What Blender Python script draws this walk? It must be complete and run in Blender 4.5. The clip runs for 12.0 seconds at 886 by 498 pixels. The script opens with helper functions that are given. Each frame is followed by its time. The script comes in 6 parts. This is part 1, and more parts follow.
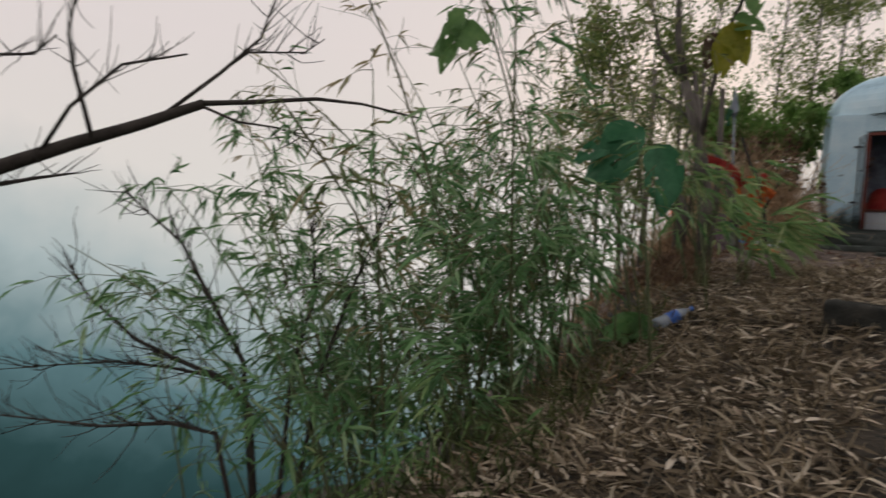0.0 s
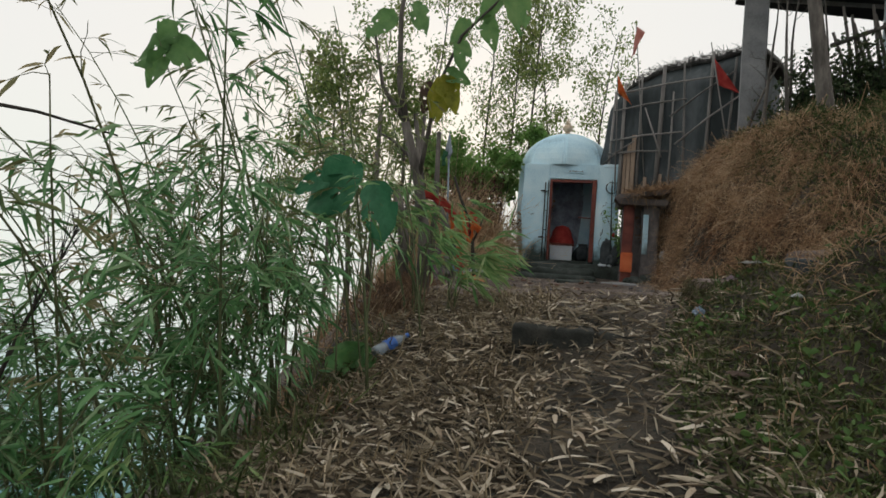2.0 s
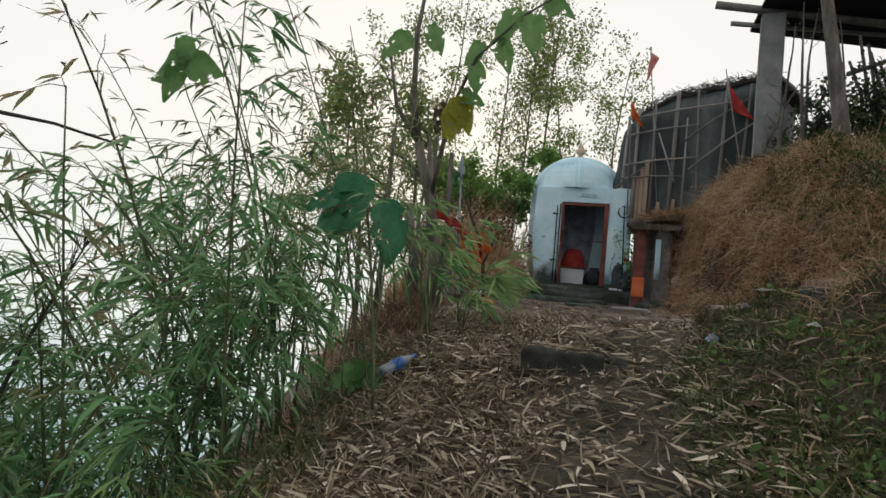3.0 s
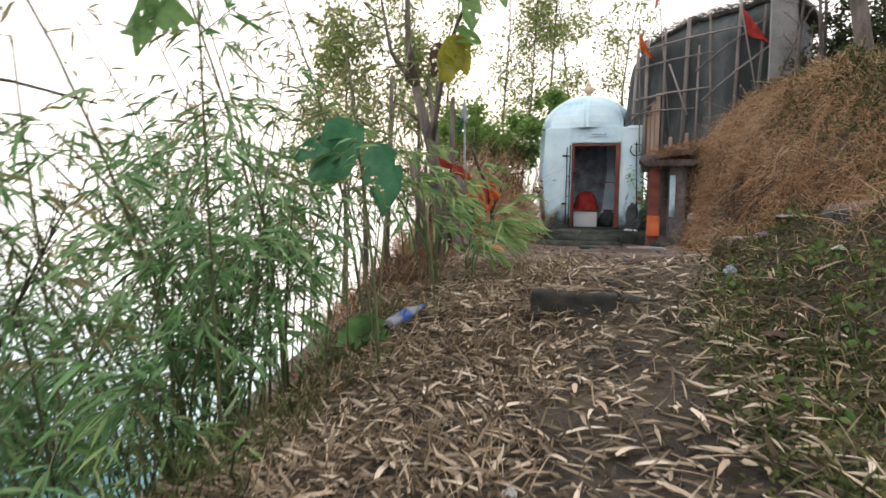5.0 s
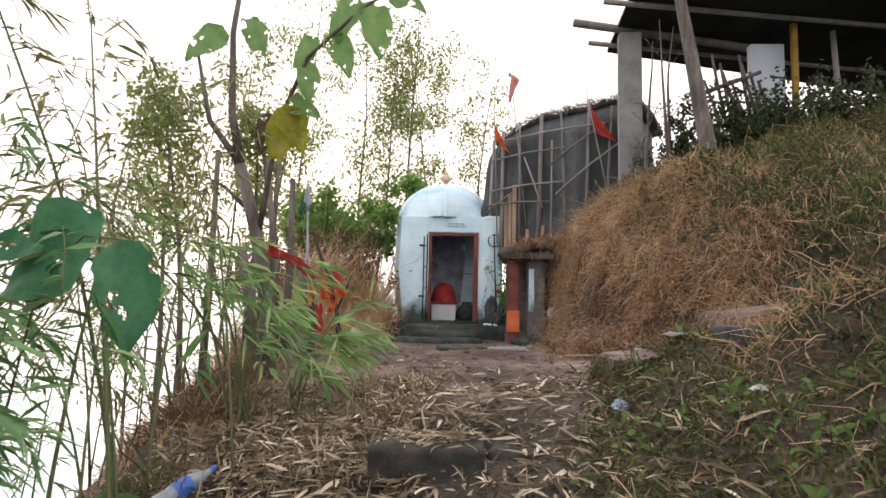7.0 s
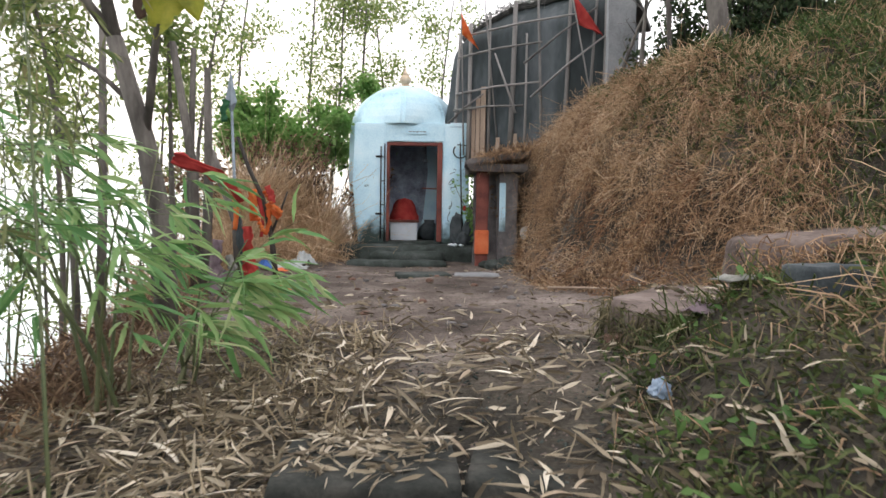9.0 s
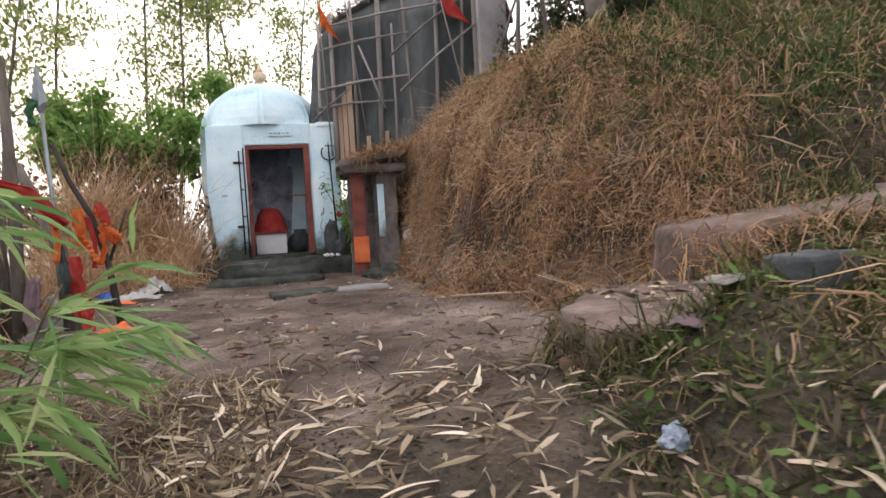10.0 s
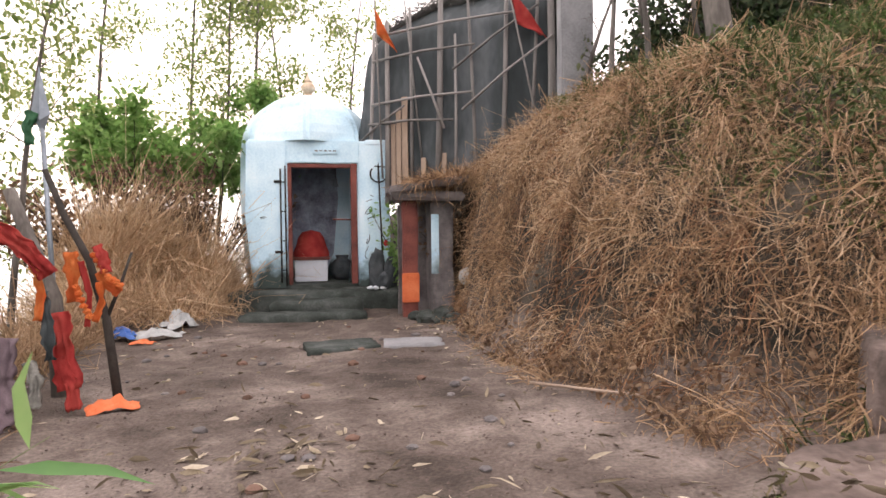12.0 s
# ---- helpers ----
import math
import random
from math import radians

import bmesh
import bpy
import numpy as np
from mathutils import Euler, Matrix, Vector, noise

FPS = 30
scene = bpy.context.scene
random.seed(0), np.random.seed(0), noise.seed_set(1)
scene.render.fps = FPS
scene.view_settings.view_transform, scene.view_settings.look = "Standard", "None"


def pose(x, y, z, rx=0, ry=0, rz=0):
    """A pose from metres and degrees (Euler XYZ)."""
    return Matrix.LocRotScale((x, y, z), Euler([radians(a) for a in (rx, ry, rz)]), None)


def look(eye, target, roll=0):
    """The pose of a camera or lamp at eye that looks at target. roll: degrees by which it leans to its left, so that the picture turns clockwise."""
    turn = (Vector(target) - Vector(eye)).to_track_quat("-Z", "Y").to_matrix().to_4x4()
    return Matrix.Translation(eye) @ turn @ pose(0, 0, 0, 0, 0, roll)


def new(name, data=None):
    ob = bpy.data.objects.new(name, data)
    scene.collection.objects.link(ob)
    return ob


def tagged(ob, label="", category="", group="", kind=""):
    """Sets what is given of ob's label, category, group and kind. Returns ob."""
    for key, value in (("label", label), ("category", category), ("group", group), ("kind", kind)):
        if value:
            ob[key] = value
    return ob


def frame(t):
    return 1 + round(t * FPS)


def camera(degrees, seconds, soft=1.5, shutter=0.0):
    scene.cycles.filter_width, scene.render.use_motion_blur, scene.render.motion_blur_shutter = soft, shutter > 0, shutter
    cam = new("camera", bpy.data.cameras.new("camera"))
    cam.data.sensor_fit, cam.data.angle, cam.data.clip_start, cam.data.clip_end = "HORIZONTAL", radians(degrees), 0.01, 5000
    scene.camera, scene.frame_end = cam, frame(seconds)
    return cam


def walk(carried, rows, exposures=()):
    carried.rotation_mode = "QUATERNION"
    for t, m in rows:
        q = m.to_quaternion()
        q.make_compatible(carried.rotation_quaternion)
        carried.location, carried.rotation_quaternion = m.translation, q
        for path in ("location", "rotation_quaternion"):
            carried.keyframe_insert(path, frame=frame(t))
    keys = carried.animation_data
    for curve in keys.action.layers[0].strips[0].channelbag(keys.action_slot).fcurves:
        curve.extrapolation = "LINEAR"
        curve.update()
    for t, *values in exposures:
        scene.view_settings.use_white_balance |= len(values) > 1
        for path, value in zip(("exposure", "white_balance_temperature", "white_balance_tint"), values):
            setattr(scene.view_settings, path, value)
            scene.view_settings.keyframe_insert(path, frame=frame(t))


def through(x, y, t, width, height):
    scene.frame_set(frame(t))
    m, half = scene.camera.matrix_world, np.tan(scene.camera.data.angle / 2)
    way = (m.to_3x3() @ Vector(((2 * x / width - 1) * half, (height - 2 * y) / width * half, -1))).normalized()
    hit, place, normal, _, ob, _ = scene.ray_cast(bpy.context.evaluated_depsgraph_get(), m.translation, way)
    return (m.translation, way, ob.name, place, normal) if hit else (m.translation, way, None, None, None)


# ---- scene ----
cam = camera(72.7, 12.0, soft=1.5, shutter=0.4)
PATH = [
    (0, (-0.045, -0.101, 1.390), (-1.254, 1.486, 1.250), 2.2),
    (0.5, (-0.038, -0.068, 1.406), (-0.977, 1.694, 1.309), 2.8),
    (1, (-0.018, -0.027, 1.418), (-0.743, 1.837, 1.345), 2.3),
    (1.5, (0.005, -0.014, 1.420), (-0.536, 1.910, 1.344), 3.1),
    (2, (0.038, -0.026, 1.428), (-0.405, 1.925, 1.418), 3.5),
    (2.5, (0.041, 0.004, 1.433), (-0.400, 1.954, 1.485), 4.5),
    (3, (0.035, 0.007, 1.423), (-0.447, 1.948, 1.479), 4.8),
    (3.2, (0.013, -0.003, 1.421), (-0.480, 1.935, 1.468), 5.1),
    (4.8, (0.111, 0.115, 1.318), (-0.421, 2.041, 1.225), 3.0),
    (5, (0.087, 0.210, 1.370), (-0.435, 2.138, 1.271), 1.2),
    (5.5, (-0.009, 0.487, 1.425), (-0.418, 2.444, 1.428), 1.1),
    (6, (-0.034, 0.757, 1.439), (-0.188, 2.748, 1.313), -0.2),
    (6.5, (0.035, 1.109, 1.507), (0.005, 3.109, 1.522), -0.8),
    (6.7, (0.058, 1.233, 1.575), (-0.019, 3.222, 1.769), 1.2),
    (8.3, (0.056, 2.195, 1.634), (0.031, 4.194, 1.696), -0.1),
    (8.5, (0.075, 2.391, 1.667), (0.085, 4.391, 1.704), -0.1),
    (9, (0.061, 2.716, 1.678), (0.114, 4.712, 1.582), 0.9),
    (9.5, (-0.038, 3.089, 1.716), (0.189, 5.077, 1.703), 0.4),
    (10, (-0.077, 3.475, 1.714), (0.410, 5.412, 1.615), -3.3),
    (10.5, (-0.080, 3.865, 1.841), (0.358, 5.810, 1.684), -4.4),
    (11, (-0.077, 4.223, 1.933), (0.422, 6.158, 1.837), -5.0),
    (11.5, (-0.101, 4.467, 2.044), (0.336, 6.419, 2.011), -2.4),
    (12, (-0.059, 4.655, 2.068), (0.301, 6.621, 2.010), -0.6),
]
EXPOSURES = [(0.0, -0.2, 6500, 6), (0.8, -0.35, 6300, 4), (1.5, -0.35, 6200, -2), (2.0, 0.15, 6200, -4), (3.2, 0.3, 6200, -3), (4.8, 1.2, 6450, 5), (5.1, 1.15, 6450, 5), (5.5, 0.92, 6400, 3), (6.0, 0.8, 6400, -3), (6.2, 0.85, 6500, 1), (6.5, 1.42, 6600, 9), (6.8, 1.42, 6600, 9), (8.2, -1.3, 6000, 0), (8.6, 0.2, 6050, -6), (9.0, 1.42, 6050, 1), (9.5, 1.42, 6550, 9), (10.0, 1.35, 6500, 9), (10.5, 2.1, 6750, 13), (11.5, 1.95, 6700, 13), (12.0, 1.75, 6600, 11)]
walk(cam, [(t, look(eye, target, roll)) for t, eye, target, roll in PATH], EXPOSURES)

# ---- light: hazy sky with a very low red sun ahead ----
SUN_DIR = Vector((-0.28, 0.96, 0.06)).normalized()
world = bpy.data.worlds.new("hazy_dusk")
scene.world = world
world.use_nodes = True
wn, wl = world.node_tree.nodes, world.node_tree.links
sky = wn.new("ShaderNodeTexSky")
sky.sky_type = 'NISHITA'
sky.sun_disc = False
sky.sun_elevation = radians(4.0)
sky.sun_rotation = math.atan2(SUN_DIR.x, SUN_DIR.y)
sky.dust_density = 4.0
haze = wn.new("ShaderNodeRGB")
haze.outputs[0].default_value = (6.0, 5.3, 5.3, 1)
sky_mix = wn.new("ShaderNodeMixRGB")
sky_mix.inputs[0].default_value = 0.93
wl.new(sky.outputs[0], sky_mix.inputs[1])
wl.new(haze.outputs[0], sky_mix.inputs[2])
wl.new(sky_mix.outputs[0], wn["Background"].inputs[0])
wn["Background"].inputs[1].default_value = 0.15
sun = new("sun", bpy.data.lights.new("sun", "SUN"))
sun.data.energy, sun.data.angle, sun.data.color = 0.6, radians(10), (1.0, 0.62, 0.4)
sun.matrix_world = look((0, 0, 30), Vector((0, 0, 30)) - SUN_DIR)


# ---- materials ----
def mat(name, colours, rough=0.8, scale=6.0, bump=0.3, fine=60.0, metal=0.0, island=0.0, obj=0.0, through=0.0, spec=0.3, stretch=(1, 1, 1)):
    """Procedural material: a ramp of colours over two scales of noise, varied by island or object."""
    m = bpy.data.materials.new(name)
    m.use_nodes = True
    n, l = m.node_tree.nodes, m.node_tree.links
    p = n["Principled BSDF"]
    p.inputs["Roughness"].default_value, p.inputs["Metallic"].default_value = rough, metal
    p.inputs["Specular IOR Level"].default_value = spec
    co = n.new("ShaderNodeTexCoord")
    mp = n.new("ShaderNodeMapping")
    mp.inputs["Scale"].default_value = stretch
    l.new(co.outputs["Object"], mp.inputs[0])
    big, small = n.new("ShaderNodeTexNoise"), n.new("ShaderNodeTexNoise")
    big.inputs["Scale"].default_value, small.inputs["Scale"].default_value = scale, fine
    big.inputs["Detail"].default_value, small.inputs["Detail"].default_value = 5, 3
    l.new(mp.outputs[0], big.inputs["Vector"])
    l.new(mp.outputs[0], small.inputs["Vector"])
    mix = n.new("ShaderNodeMath")
    mix.operation = 'MULTIPLY_ADD'
    l.new(small.outputs[0], mix.inputs[0])
    mix.inputs[1].default_value = 0.35
    l.new(big.outputs[0], mix.inputs[2])
    fac = mix.outputs[0]
    shift = n.new("ShaderNodeMath")
    shift.operation = 'MULTIPLY_ADD'
    shift.inputs[1].default_value, shift.inputs[2].default_value = 1.9, -0.78
    l.new(fac, shift.inputs[0])
    fac = shift.outputs[0]
    for source, amount in ((n.new("ShaderNodeNewGeometry").outputs["Random Per Island"], island), (n.new("ShaderNodeObjectInfo").outputs["Random"], obj)):
        if amount:
            add = n.new("ShaderNodeMix")
            add.inputs[0].default_value = amount
            l.new(fac, add.inputs[2])
            l.new(source, add.inputs[3])
            fac = add.outputs[0]
    ramp = n.new("ShaderNodeValToRGB")
    e = ramp.color_ramp.elements
    while len(e) < len(colours):
        e.new(0.5)
    for i, c in enumerate(colours):
        e[i].position, e[i].color = i / max(1, len(colours) - 1), (*c, 1)
    l.new(fac, ramp.inputs[0])
    l.new(ramp.outputs[0], p.inputs["Base Color"])
    if bump:
        b = n.new("ShaderNodeBump")
        b.inputs["Strength"].default_value, b.inputs["Distance"].default_value = bump, 0.02
        l.new(mix.outputs[0], b.inputs["Height"])
        l.new(b.outputs[0], p.inputs["Normal"])
    if through:
        t = n.new("ShaderNodeBsdfTranslucent")
        l.new(ramp.outputs[0], t.inputs[0])
        ms = n.new("ShaderNodeMixShader")
        ms.inputs[0].default_value = through
        l.new(p.outputs[0], ms.inputs[1])
        l.new(t.outputs[0], ms.inputs[2])
        l.new(ms.outputs[0], n["Material Output"].inputs[0])
    return m


M_GROUND = mat("dark_humus", [(0.014, 0.013, 0.01), (0.036, 0.032, 0.025), (0.07, 0.06, 0.046), (0.11, 0.093, 0.073)], 0.95, 1.6, 1.0, 26)
# swept yard beyond the leaf-covered path
gn, gl = M_GROUND.node_tree.nodes, M_GROUND.node_tree.links
yard_ramp, yard_noise = gn.new("ShaderNodeValToRGB"), gn.new("ShaderNodeTexNoise")
yard_noise.inputs["Scale"].default_value, yard_noise.inputs["Detail"].default_value = 1.1, 12
yard_noise.inputs["Roughness"].default_value = 0.68
for i, c in enumerate(((0.05, 0.039, 0.032), (0.12, 0.096, 0.082), (0.25, 0.21, 0.185))):
    if i == 2:
        yard_ramp.color_ramp.elements.new(0.5)
    yard_ramp.color_ramp.elements[i].color = (*c, 1)
for i, p in enumerate((0.36, 0.5, 0.66)):
    yard_ramp.color_ramp.elements[i].position = p
for i, c in enumerate(((0.05, 0.039, 0.032), (0.12, 0.096, 0.082), (0.25, 0.21, 0.185))):
    yard_ramp.color_ramp.elements[i].color = (*c, 1)
gpos, gsep, gzone, gmix = gn.new("ShaderNodeNewGeometry"), gn.new("ShaderNodeSeparateXYZ"), gn.new("ShaderNodeMapRange"), gn.new("ShaderNodeMixRGB")
gl.new(gpos.outputs["Position"], yard_noise.inputs["Vector"])
gl.new(yard_noise.outputs[0], yard_ramp.inputs[0])
gl.new(gpos.outputs["Position"], gsep.inputs[0])
gadd = gn.new("ShaderNodeMath")
gadd.operation = 'MULTIPLY_ADD'
gadd.inputs[1].default_value = 3.0
gl.new(yard_noise.outputs[0], gadd.inputs[0])
gl.new(gsep.outputs[1], gadd.inputs[2])
gzone.inputs["From Min"].default_value, gzone.inputs["From Max"].default_value = 6.6, 8.2
gl.new(gadd.outputs[0], gzone.inputs["Value"])
glevel, gboth = gn.new("ShaderNodeMapRange"), gn.new("ShaderNodeMath")
glevel.inputs["From Min"].default_value, glevel.inputs["From Max"].default_value = 1.45, 1.2
gl.new(gsep.outputs[2], glevel.inputs["Value"])
gboth.operation = 'MULTIPLY'
gl.new(gzone.outputs[0], gboth.inputs[0])
gl.new(glevel.outputs[0], gboth.inputs[1])
gl.new(gboth.outputs[0], gmix.inputs[0])
humus = next(n for n in gn if n.bl_idname == "ShaderNodeValToRGB" and n != yard_ramp)
gl.new(humus.outputs[0], gmix.inputs[1])
gl.new(yard_ramp.outputs[0], gmix.inputs[2])
crumb, crumb_mix = gn.new("ShaderNodeTexNoise"), gn.new("ShaderNodeMixRGB")
crumb.inputs["Scale"].default_value, crumb.inputs["Detail"].default_value = 45, 6
gl.new(gpos.outputs["Position"], crumb.inputs["Vector"])
crumb_ramp = gn.new("ShaderNodeMapRange")
crumb_ramp.inputs["From Min"].default_value, crumb_ramp.inputs["From Max"].default_value = 0.35, 0.65
crumb_ramp.inputs["To Min"].default_value, crumb_ramp.inputs["To Max"].default_value = 0.74, 1.16
gl.new(crumb.outputs[0], crumb_ramp.inputs["Value"])
crumb_mix.blend_type = 'MULTIPLY'
crumb_mix.inputs[0].default_value = 1.0
gl.new(gmix.outputs[0], crumb_mix.inputs[1])
gl.new(crumb_ramp.outputs[0], crumb_mix.inputs[2])
gl.new(crumb_mix.outputs[0], gn["Principled BSDF"].inputs["Base Color"])
crumb_bump = gn.new("ShaderNodeBump")
crumb_bump.inputs["Strength"].default_value, crumb_bump.inputs["Distance"].default_value = 1.0, 0.02
gl.new(crumb.outputs[0], crumb_bump.inputs["Height"])
gl.new(gn["Bump"].outputs[0], crumb_bump.inputs["Normal"])
gl.new(crumb_bump.outputs[0], gn["Principled BSDF"].inputs["Normal"])
M_LIME = mat("limewashed_plaster", [(0.31, 0.46, 0.55), (0.47, 0.68, 0.8), (0.6, 0.79, 0.88), (0.7, 0.84, 0.91)], 0.85, 1.6, 0.35, 30)
ln, ll = M_LIME.node_tree.nodes, M_LIME.node_tree.links
lpos, lsep, lrange, lmould, lcut, lmix = ln.new("ShaderNodeNewGeometry"), ln.new("ShaderNodeSeparateXYZ"), ln.new("ShaderNodeMapRange"), ln.new("ShaderNodeTexNoise"), ln.new("ShaderNodeMath"), ln.new("ShaderNodeMixRGB")
lmould.inputs["Scale"].default_value, lmould.inputs["Detail"].default_value = 3.5, 8
ll.new(lpos.outputs["Position"], lmould.inputs["Vector"])
ll.new(lpos.outputs["Position"], lsep.inputs[0])
lrange.inputs["From Min"].default_value, lrange.inputs["From Max"].default_value = 2.0, 1.2
ll.new(lsep.outputs[2], lrange.inputs["Value"])
lcut.operation = 'MULTIPLY_ADD'
lcut.inputs[1].default_value = 0.62
ll.new(lrange.outputs[0], lcut.inputs[0])
ll.new(lmould.outputs[0], lcut.inputs[2])
lsharp = ln.new("ShaderNodeMapRange")
lsharp.inputs["From Min"].default_value, lsharp.inputs["From Max"].default_value = 0.72, 1.05
ll.new(lcut.outputs[0], lsharp.inputs["Value"])
lime_ramp = next(n for n in ln if n.bl_idname == "ShaderNodeValToRGB")
lmix.inputs[2].default_value = (0.05, 0.07, 0.065, 1)
ll.new(lsharp.outputs[0], lmix.inputs[0])
ll.new(lime_ramp.outputs[0], lmix.inputs[1])
ll.new(lmix.outputs[0], ln["Principled BSDF"].inputs["Base Color"])
# inner walls paled to stand in for sky light through the doorway
M_INNER = mat("paled_inner_plaster", [(0.12, 0.12, 0.15), (0.3, 0.33, 0.4), (0.48, 0.54, 0.62)], 0.9, 5, 0.3, 30)
M_MOSS = mat("mossy_stone", [(0.012, 0.016, 0.012), (0.04, 0.05, 0.045), (0.1, 0.11, 0.105)], 0.9, 4, 0.8, 40)
M_RED = mat("red_orange_paint", [(0.05, 0.022, 0.02), (0.16, 0.05, 0.04), (0.26, 0.09, 0.065)], 0.7, 3, 0.2, 50)
M_ORANGE = mat("orange_paint", [(0.45, 0.09, 0.03), (0.62, 0.16, 0.06), (0.7, 0.22, 0.09)], 0.65, 5, 0.2, 50)
M_SAFFRON = mat("saffron_cloth", [(0.5, 0.09, 0.03), (0.66, 0.16, 0.04), (0.72, 0.28, 0.09)], 0.85, 8, 0.2, 200, through=0.35)
M_REDCLOTH = mat("red_cloth", [(0.28, 0.025, 0.025), (0.44, 0.05, 0.045), (0.55, 0.1, 0.08)], 0.85, 6, 0.2, 200, through=0.35)
M_PINKCLOTH = mat("faded_pink_cloth", [(0.6, 0.26, 0.22), (0.7, 0.4, 0.36)], 0.85, 6, 0.1, 200, through=0.4)
M_IRON = mat("dark_iron", [(0.012, 0.012, 0.014), (0.04, 0.035, 0.032)], 0.55, 10, 0.2, 80, metal=0.7)
M_STEEL = mat("dull_steel", [(0.16, 0.19, 0.22), (0.28, 0.32, 0.36)], 0.5, 8, 0.1, 60, metal=0.6)
M_WHITE = mat("white_tile", [(0.55, 0.6, 0.66), (0.72, 0.76, 0.8)], 0.35, 4, 0.05, 60)
M_GOLD = mat("ochre_finial", [(0.4, 0.3, 0.2), (0.58, 0.46, 0.33), (0.68, 0.58, 0.46)], 0.7, 8, 0.2, 50)
M_STONE = mat("grey_stone", [(0.07, 0.065, 0.065), (0.15, 0.14, 0.14), (0.24, 0.22, 0.21)], 0.9, 5, 0.7, 50)
M_CONCRETE = mat("old_concrete", [(0.14, 0.145, 0.15), (0.23, 0.235, 0.245), (0.31, 0.315, 0.32)], 0.9, 2.5, 0.5, 40)
M_BRICK = mat("earthen_brick", [(0.06, 0.04, 0.03), (0.14, 0.085, 0.063), (0.23, 0.15, 0.12)], 0.95, 4, 1.0, 24, obj=0.3)
M_BARK = mat("grey_bark", [(0.05, 0.045, 0.04), (0.11, 0.1, 0.09), (0.2, 0.18, 0.16)], 0.95, 8, 0.8, 50, stretch=(1, 1, 0.25))
M_TWIG = mat("dark_twig_bark", [(0.03, 0.027, 0.024), (0.07, 0.062, 0.055)], 0.95, 12, 0.4, 80)
M_POLE = mat("weathered_poles", [(0.1, 0.095, 0.09), (0.22, 0.21, 0.2), (0.34, 0.32, 0.31)], 0.9, 8, 0.5, 60, obj=0.5, stretch=(1, 1, 0.2))
M_TARP = mat("dark_tarpaulin", [(0.016, 0.023, 0.024), (0.045, 0.056, 0.06), (0.12, 0.135, 0.145)], 0.7, 1.3, 0.6, 9, stretch=(1, 1, 0.35))
M_BOARD = mat("pale_boards", [(0.2, 0.15, 0.11), (0.34, 0.26, 0.2), (0.42, 0.34, 0.27)], 0.9, 3, 0.3, 60, stretch=(1, 1, 0.15))
M_THATCH = mat("grey_thatch", [(0.05, 0.048, 0.046), (0.12, 0.115, 0.11), (0.2, 0.19, 0.18)], 0.95, 3, 0.8, 50, island=0.5)
M_CULM = mat("bamboo_culm", [(0.05, 0.07, 0.03), (0.11, 0.13, 0.06), (0.2, 0.19, 0.11)], 0.6, 3, 0.1, 40, obj=0.4)
M_BAMBOO = mat("bamboo_leaf", [(0.04, 0.11, 0.04), (0.1, 0.235, 0.085), (0.17, 0.34, 0.13), (0.4, 0.48, 0.3)], 0.36, 1.5, 0.0, 30, island=0.7, through=0.35, spec=0.4)
M_BAMBOODRY = mat("olive_bamboo_leaf", [(0.05, 0.085, 0.03), (0.1, 0.15, 0.055), (0.2, 0.21, 0.09), (0.33, 0.28, 0.16)], 0.6, 1.5, 0.0, 30, island=0.7, through=0.35)
M_YELLOWING = mat("yellowing_bamboo_leaf", [(0.1, 0.13, 0.05), (0.22, 0.22, 0.1), (0.4, 0.34, 0.2), (0.5, 0.42, 0.28)], 0.6, 1.5, 0.0, 30, island=0.7, through=0.35)
M_LEAF = mat("small_tree_leaf", [(0.11, 0.17, 0.055), (0.21, 0.28, 0.09), (0.36, 0.38, 0.14)], 0.6, 0.8, 0.0, 20, island=0.6, through=0.55)
M_BUSH = mat("bush_leaf", [(0.12, 0.24, 0.06), (0.22, 0.37, 0.11), (0.32, 0.44, 0.17)], 0.6, 0.8, 0.0, 20, island=0.6, through=0.7)
M_BIGLEAF = mat("broad_green_leaf", [(0.035, 0.12, 0.06), (0.06, 0.2, 0.1), (0.1, 0.26, 0.14)], 0.45, 14, 0.3, 60, obj=0.3, through=0.4)
M_LITLEAF = mat("light_green_leaf", [(0.07, 0.16, 0.06), (0.12, 0.25, 0.09), (0.2, 0.33, 0.12)], 0.5, 8, 0.15, 40, obj=0.3, through=0.55)
M_YELLOWLEAF = mat("yellowing_broad_leaf", [(0.14, 0.16, 0.02), (0.26, 0.27, 0.03), (0.36, 0.33, 0.05)], 0.55, 8, 0.15, 40, through=0.5)
M_BROWNLEAF = mat("withered_broad_leaf", [(0.05, 0.035, 0.03), (0.12, 0.08, 0.06)], 0.8, 8, 0.3, 40, through=0.2)
M_SHEATH = mat("dry_bamboo_sheath", [(0.045, 0.036, 0.024), (0.13, 0.104, 0.07), (0.27, 0.225, 0.155), (0.66, 0.59, 0.47)], 0.75, 5, 0.1, 60, island=0.8, through=0.1)
M_SHEATHOBJ = mat("dry_leaf_piece", [(0.2, 0.15, 0.1), (0.42, 0.35, 0.26), (0.58, 0.52, 0.42), (0.68, 0.64, 0.55)], 0.75, 8, 0.2, 60, obj=0.75)
M_HAY = mat("dry_grass", [(0.07, 0.038, 0.022), (0.22, 0.135, 0.078), (0.42, 0.275, 0.155), (0.63, 0.47, 0.31)], 0.8, 0.9, 0.0, 20, island=0.75, through=0.25)
M_STRAW = mat("trampled_straw", [(0.05, 0.038, 0.024), (0.17, 0.132, 0.08), (0.34, 0.275, 0.175), (0.58, 0.5, 0.36)], 0.8, 0.9, 0.0, 20, island=0.75, through=0.15)
